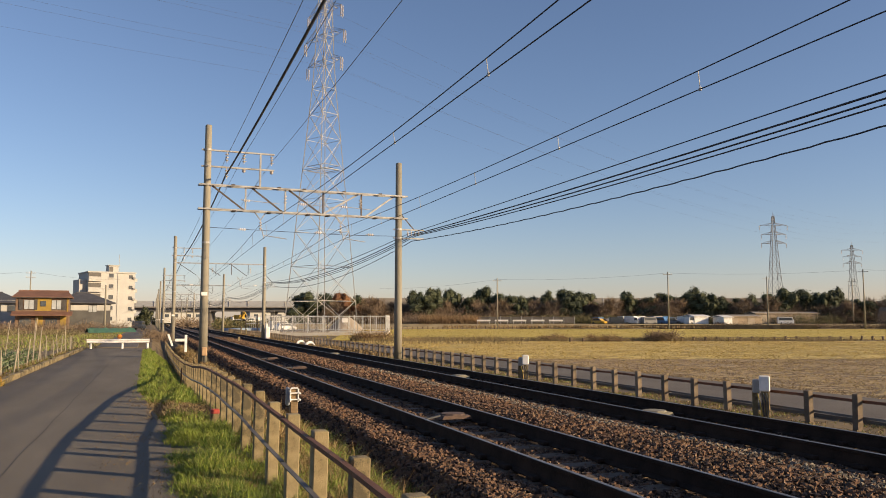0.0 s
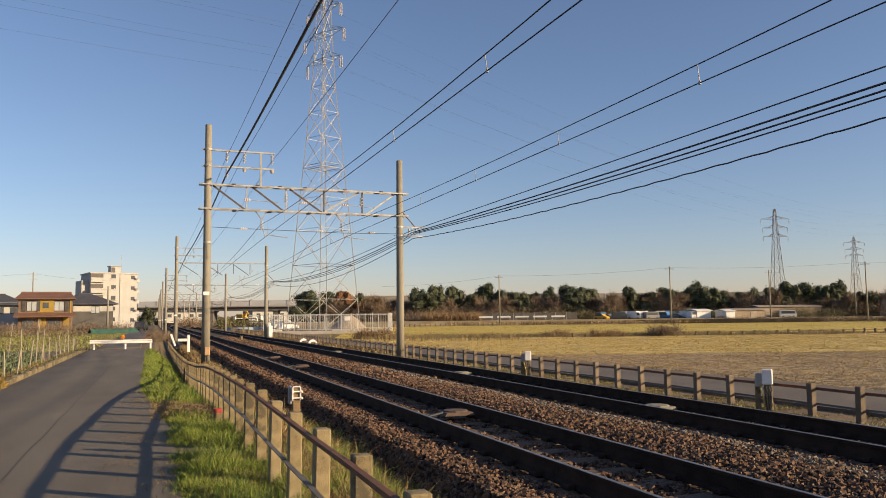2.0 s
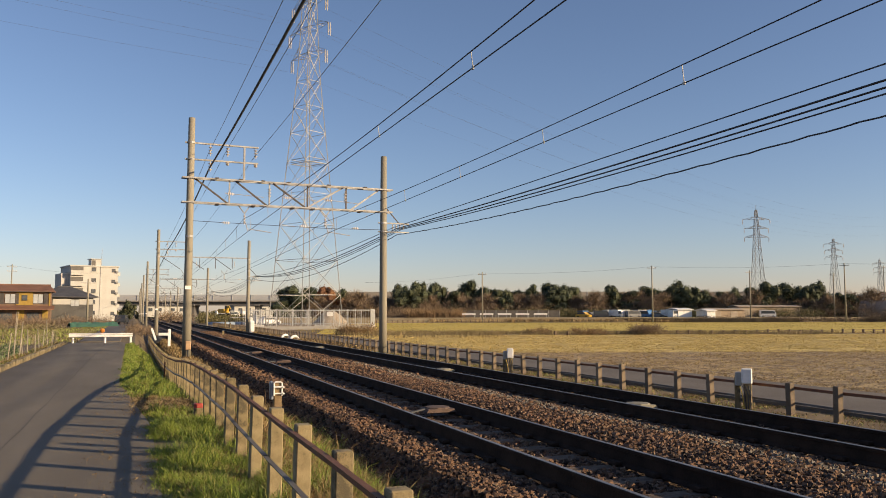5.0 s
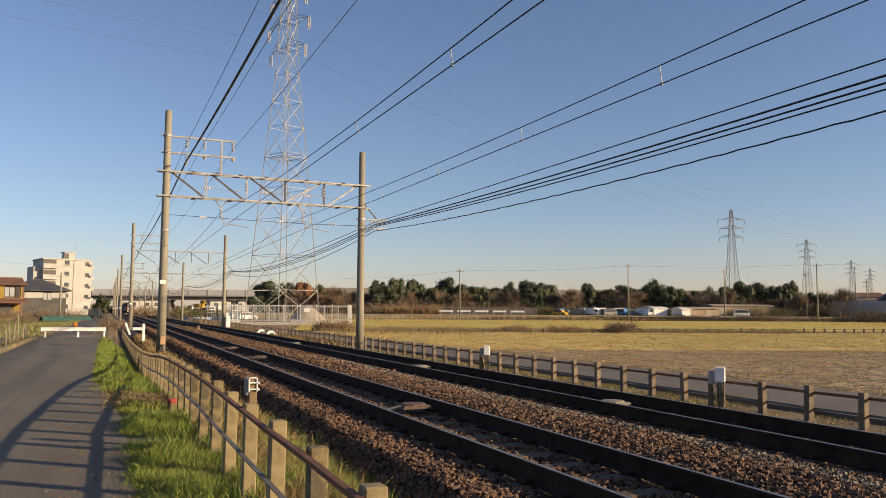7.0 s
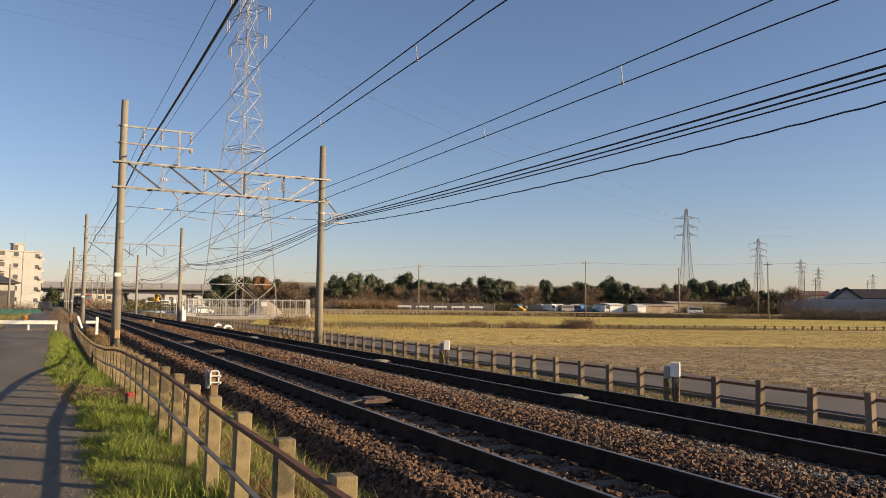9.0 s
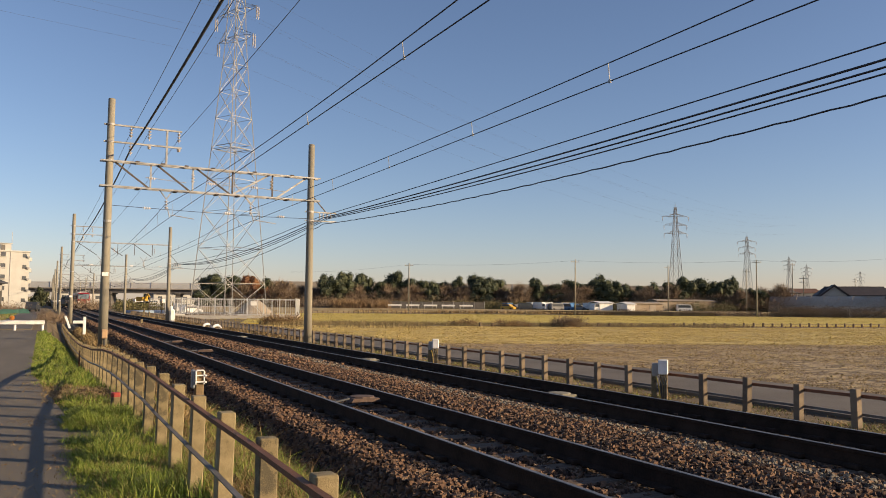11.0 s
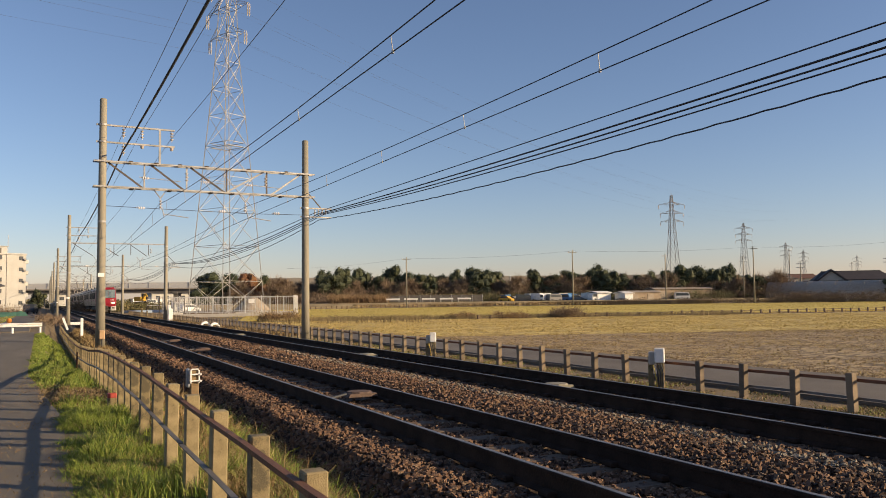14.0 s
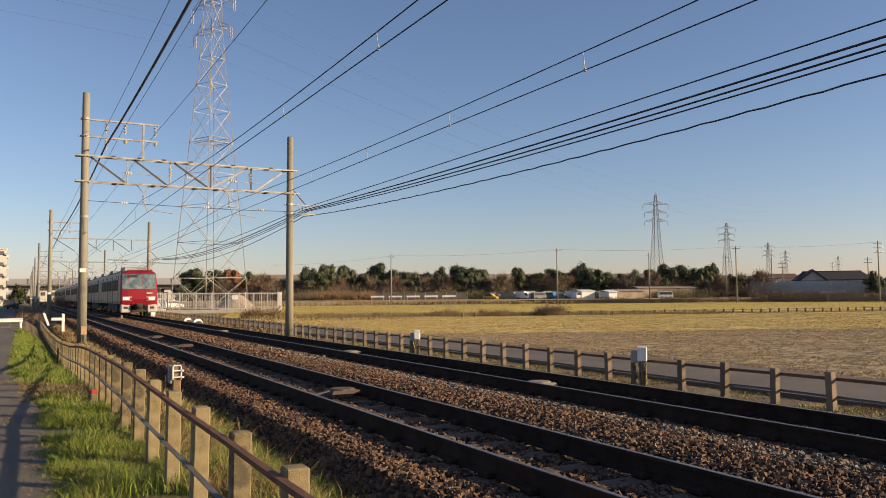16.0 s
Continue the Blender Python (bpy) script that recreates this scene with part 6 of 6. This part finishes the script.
sward("dry_verge_grass", "dead grass and weeds behind the fence", 20000, 1.2, 2.5, 10, 60, 0.25, 0.025, DRYGRASS, 1.2, 0.9, -0.15)
sward("weeds", "green weeds between fence and ballast", 60000, 1.15, 2.35, 3, 14, 0.15, 0.0075, GRASS, 1.0, 1.1, -0.1)
n = 1500
cx, cy = rng.uniform(0.0, 1.1, n), rng.uniform(13.9, 16.2, n)
tagged(stones("soil_crumbs", cx, cy + 0.3 * cx, ground_z(cx, cy) + 0.005, 0.03 * rng.uniform(0.3, 1.4, n), EARTH), "bare dark soil and crumbs across the verge", "soil", kind="stuff")
sward("dry_verge_grass", "dead grass at the foot of the ballast", 16000, 1.9, 2.62, 4, 13, 0.2, 0.007, DRYGRASS, 1.0, 1.3, -0.05)
sward("weeds", "green weeds at the foot of the ballast", 18000, 1.8, 2.55, 4, 13, 0.2, 0.008, GRASS, 1.0, 1.0, -0.05)
sward("dead_twigs", "flattened dead stalks across the verge", 2500, 0.0, 1.1, 13.4, 16.8, 0.10, 0.012, DRYGRASS, 1.0, 3.0)
sward("leaf_litter", "scraps of dead leaves on the lane's edge", 900, -0.6, 0.35, 4, 20, 0.015, 0.018, REED, 1.0, 1.5, 0.0, z=0.004)
sward("straw_scraps", "dead grass scraps strewn along the lane's edge", 2600, -0.35, 0.4, 4, 22, 0.03, 0.006, DRYGRASS, 1.0, 3.5, 0.0, z=0.004)
sward("tall_dead_stalks", "tall thin dead stalks behind the fence", 220, 1.4, 2.4, 5, 20, 0.5, 0.008, DRYGRASS, 1.0, 0.9, 0.1)
sward("track_grass", "dry yellow grass beyond the tracks", 44000, 9.75, 12.0, 6, 40, 0.065, 0.011, DRYGRASS, 1.3, 2.2, -0.05)
sward("track_grass", "green grass beyond the tracks", 20000, 10.0, 12.0, 6, 40, 0.06, 0.012, GRASS, 1.3, 1.0, 0.0)
sward("track_grass", "dry grass along the far fence", 8000, 9.9, 12.0, 40, 110, 0.25, 0.08, DRYGRASS, 1.0, 0.9)
sward("path_edge_grass", "dry grass along the farm path", 22000, 15.3, 16.4, 5, 70, 0.13, 0.02, DRYGRASS, 1.2, 0.9)
sward("garden_weeds", "dry weeds round the garden", 6000, -4.3, -3.5, 12, 50, 0.2, 0.025, DRYGRASS, 1.0, 0.9, 0.05)
sward("garden_weeds", "green weeds at the lane's edge", 5000, -4.4, -3.5, 12, 50, 0.16, 0.03, GRASS, 1.0, 0.9, 0.05)
sward("rough_grass", "rough dry grass beyond the garden", 36000, -24, -3.0, 49, 110, 0.2, 0.04, DULLGRASS, 1.0, 0.9, -0.1)
sward("rough_grass", "rough green grass beyond the garden", 12000, -24, -3.0, 49, 110, 0.22, 0.07, GRASS, 1.0, 0.9, -0.05)


def field_blades(name, label, n, d0, d1, a0, a1, h, w, material, lean, z=-0.24, power=1.0, cut=None):
    aa = rng.uniform(a0, a1, n)
    dd = d0 + (d1 - d0) * rng.uniform(0, 1, n) ** power
    xs, ys = U.x * aa + V.x * dd, U.y * aa + V.y * dd
    k = xs > 16
    if cut is not None:
        k &= patchy(xs, ys, 0.35, cut)
    xs, ys = xs[k], ys[k]
    hs = h * rng.uniform(0.4, 1.2, len(xs))
    return tagged(blades(name, xs, ys, np.full(len(xs), z), hs, w * rng.uniform(0.5, 1.4, len(xs)), material, lean), label, "stubble", kind="stuff")


STRAWB = mat("pale_straw", (0.40, 0.29, 0.08), (0.56, 0.42, 0.135), 0.6, 0.9, fine=3, island=0.5, c3=(0.58, 0.47, 0.21))
OLIVEB = mat("regrown_rice", (0.29, 0.23, 0.042), (0.40, 0.295, 0.06), 0.3, 0.9, fine=3, island=0.4)
BANKWEED = mat("dead_bank_weeds", (0.21, 0.15, 0.075), (0.15, 0.115, 0.05), 0.4, 0.9, fine=4, island=0.5, c3=(0.30, 0.24, 0.12))
SOILB = mat("straw_litter", (0.24, 0.17, 0.095), (0.44, 0.33, 0.19), 0.6, 0.9, fine=3, island=0.5)
field_blades("straw_litter", "loose straw and clods on the ploughed field", 120000, 12, 38, -4, 42, 0.035, 0.02, SOILB, 4.5, power=0.9, cut=-0.25)
field_blades("straw_litter", "pale straw tufts on the ploughed field", 60000, 14, 38, -4, 44, 0.05, 0.014, STRAWB, 4.0, cut=0.05)
field_blades("straw_stubble", "pale straw lying over rice stubble", 90000, 37, 68, -8, 70, 0.06, 0.06, STRAWB, 4.5, cut=-0.25)
field_blades("straw_stubble", "greenish regrowth in the stubble", 14000, 37, 68, -8, 70, 0.05, 0.03, OLIVEB, 2.5, cut=0.0)
field_blades("straw_stubble", "upright tufts of cut rice straw", 30000, 37, 68, -8, 70, 0.06, 0.035, STRAWB, 3.0, cut=0.12)
field_blades("straw_litter", "ragged brown tufts on the ploughed field", 24000, 13, 38, -4, 44, 0.05, 0.03, SOILB, 4.0, cut=0.12)
field_blades("rice_regrowth", "yellow-green regrown rice stubble", 36000, 77, 160, -15, 150, 0.1, 0.07, OLIVEB, 1.5)
field_blades("bank_weeds", "brown dead weeds on the paddy bank", 18000, 67.5, 75, -8, 36, 0.38, 0.03, BANKWEED, 1.4, cut=-0.05)
field_blades("bank_weeds", "low brown weeds on the paddy bank", 900, 69.5, 73, 30, 110, 0.22, 0.06, REED, 0.6)
field_blades("bank_weeds", "tall dead weeds near the farm path", 1800, 60, 76, -8, 6, 0.5, 0.03, BANKWEED, 0.9)
field_blades("reed_bed", "tall red-brown dry reeds before the trees", 13000, 178, 190, -5, 8, 2.9, 0.09, REED, 0.6)
field_blades("far_weeds", "brown weeds along the farm road bank", 9000, 170, 176, 0, 190, 0.7, 0.16, DRYGRASS, 0.6, z=-0.1)

n = 18000
aa, dd = rng.uniform(-4, 40, n), 13 + 25 * rng.uniform(0, 1, n)
xs, ys = U.x * aa + V.x * dd, U.y * aa + V.y * dd
k = (xs > 16) & patchy(xs, ys, 0.3, -0.05)
CLOD = mat("dry_clod", (0.19, 0.13, 0.06), (0.34, 0.245, 0.115), 1, 0.95, bump=0.4, fine=20, island=0.5)
tagged(stones("soil_clods", xs[k], ys[k], np.full(k.sum(), -0.235), 0.024 * rng.uniform(0.4, 1.5, k.sum()), CLOD), "dry brown clods on the ploughed field", "soil", kind="stuff")


def motions():
    # steady run towards the camera on the far track
    walk(train, [(t, pose(TRACKS[1], 65.0 + 28.2 * (16.0 - t), RAILTOP)) for t in (0.0, 4.0, 8.0, 12.0, 16.0)])


motions()
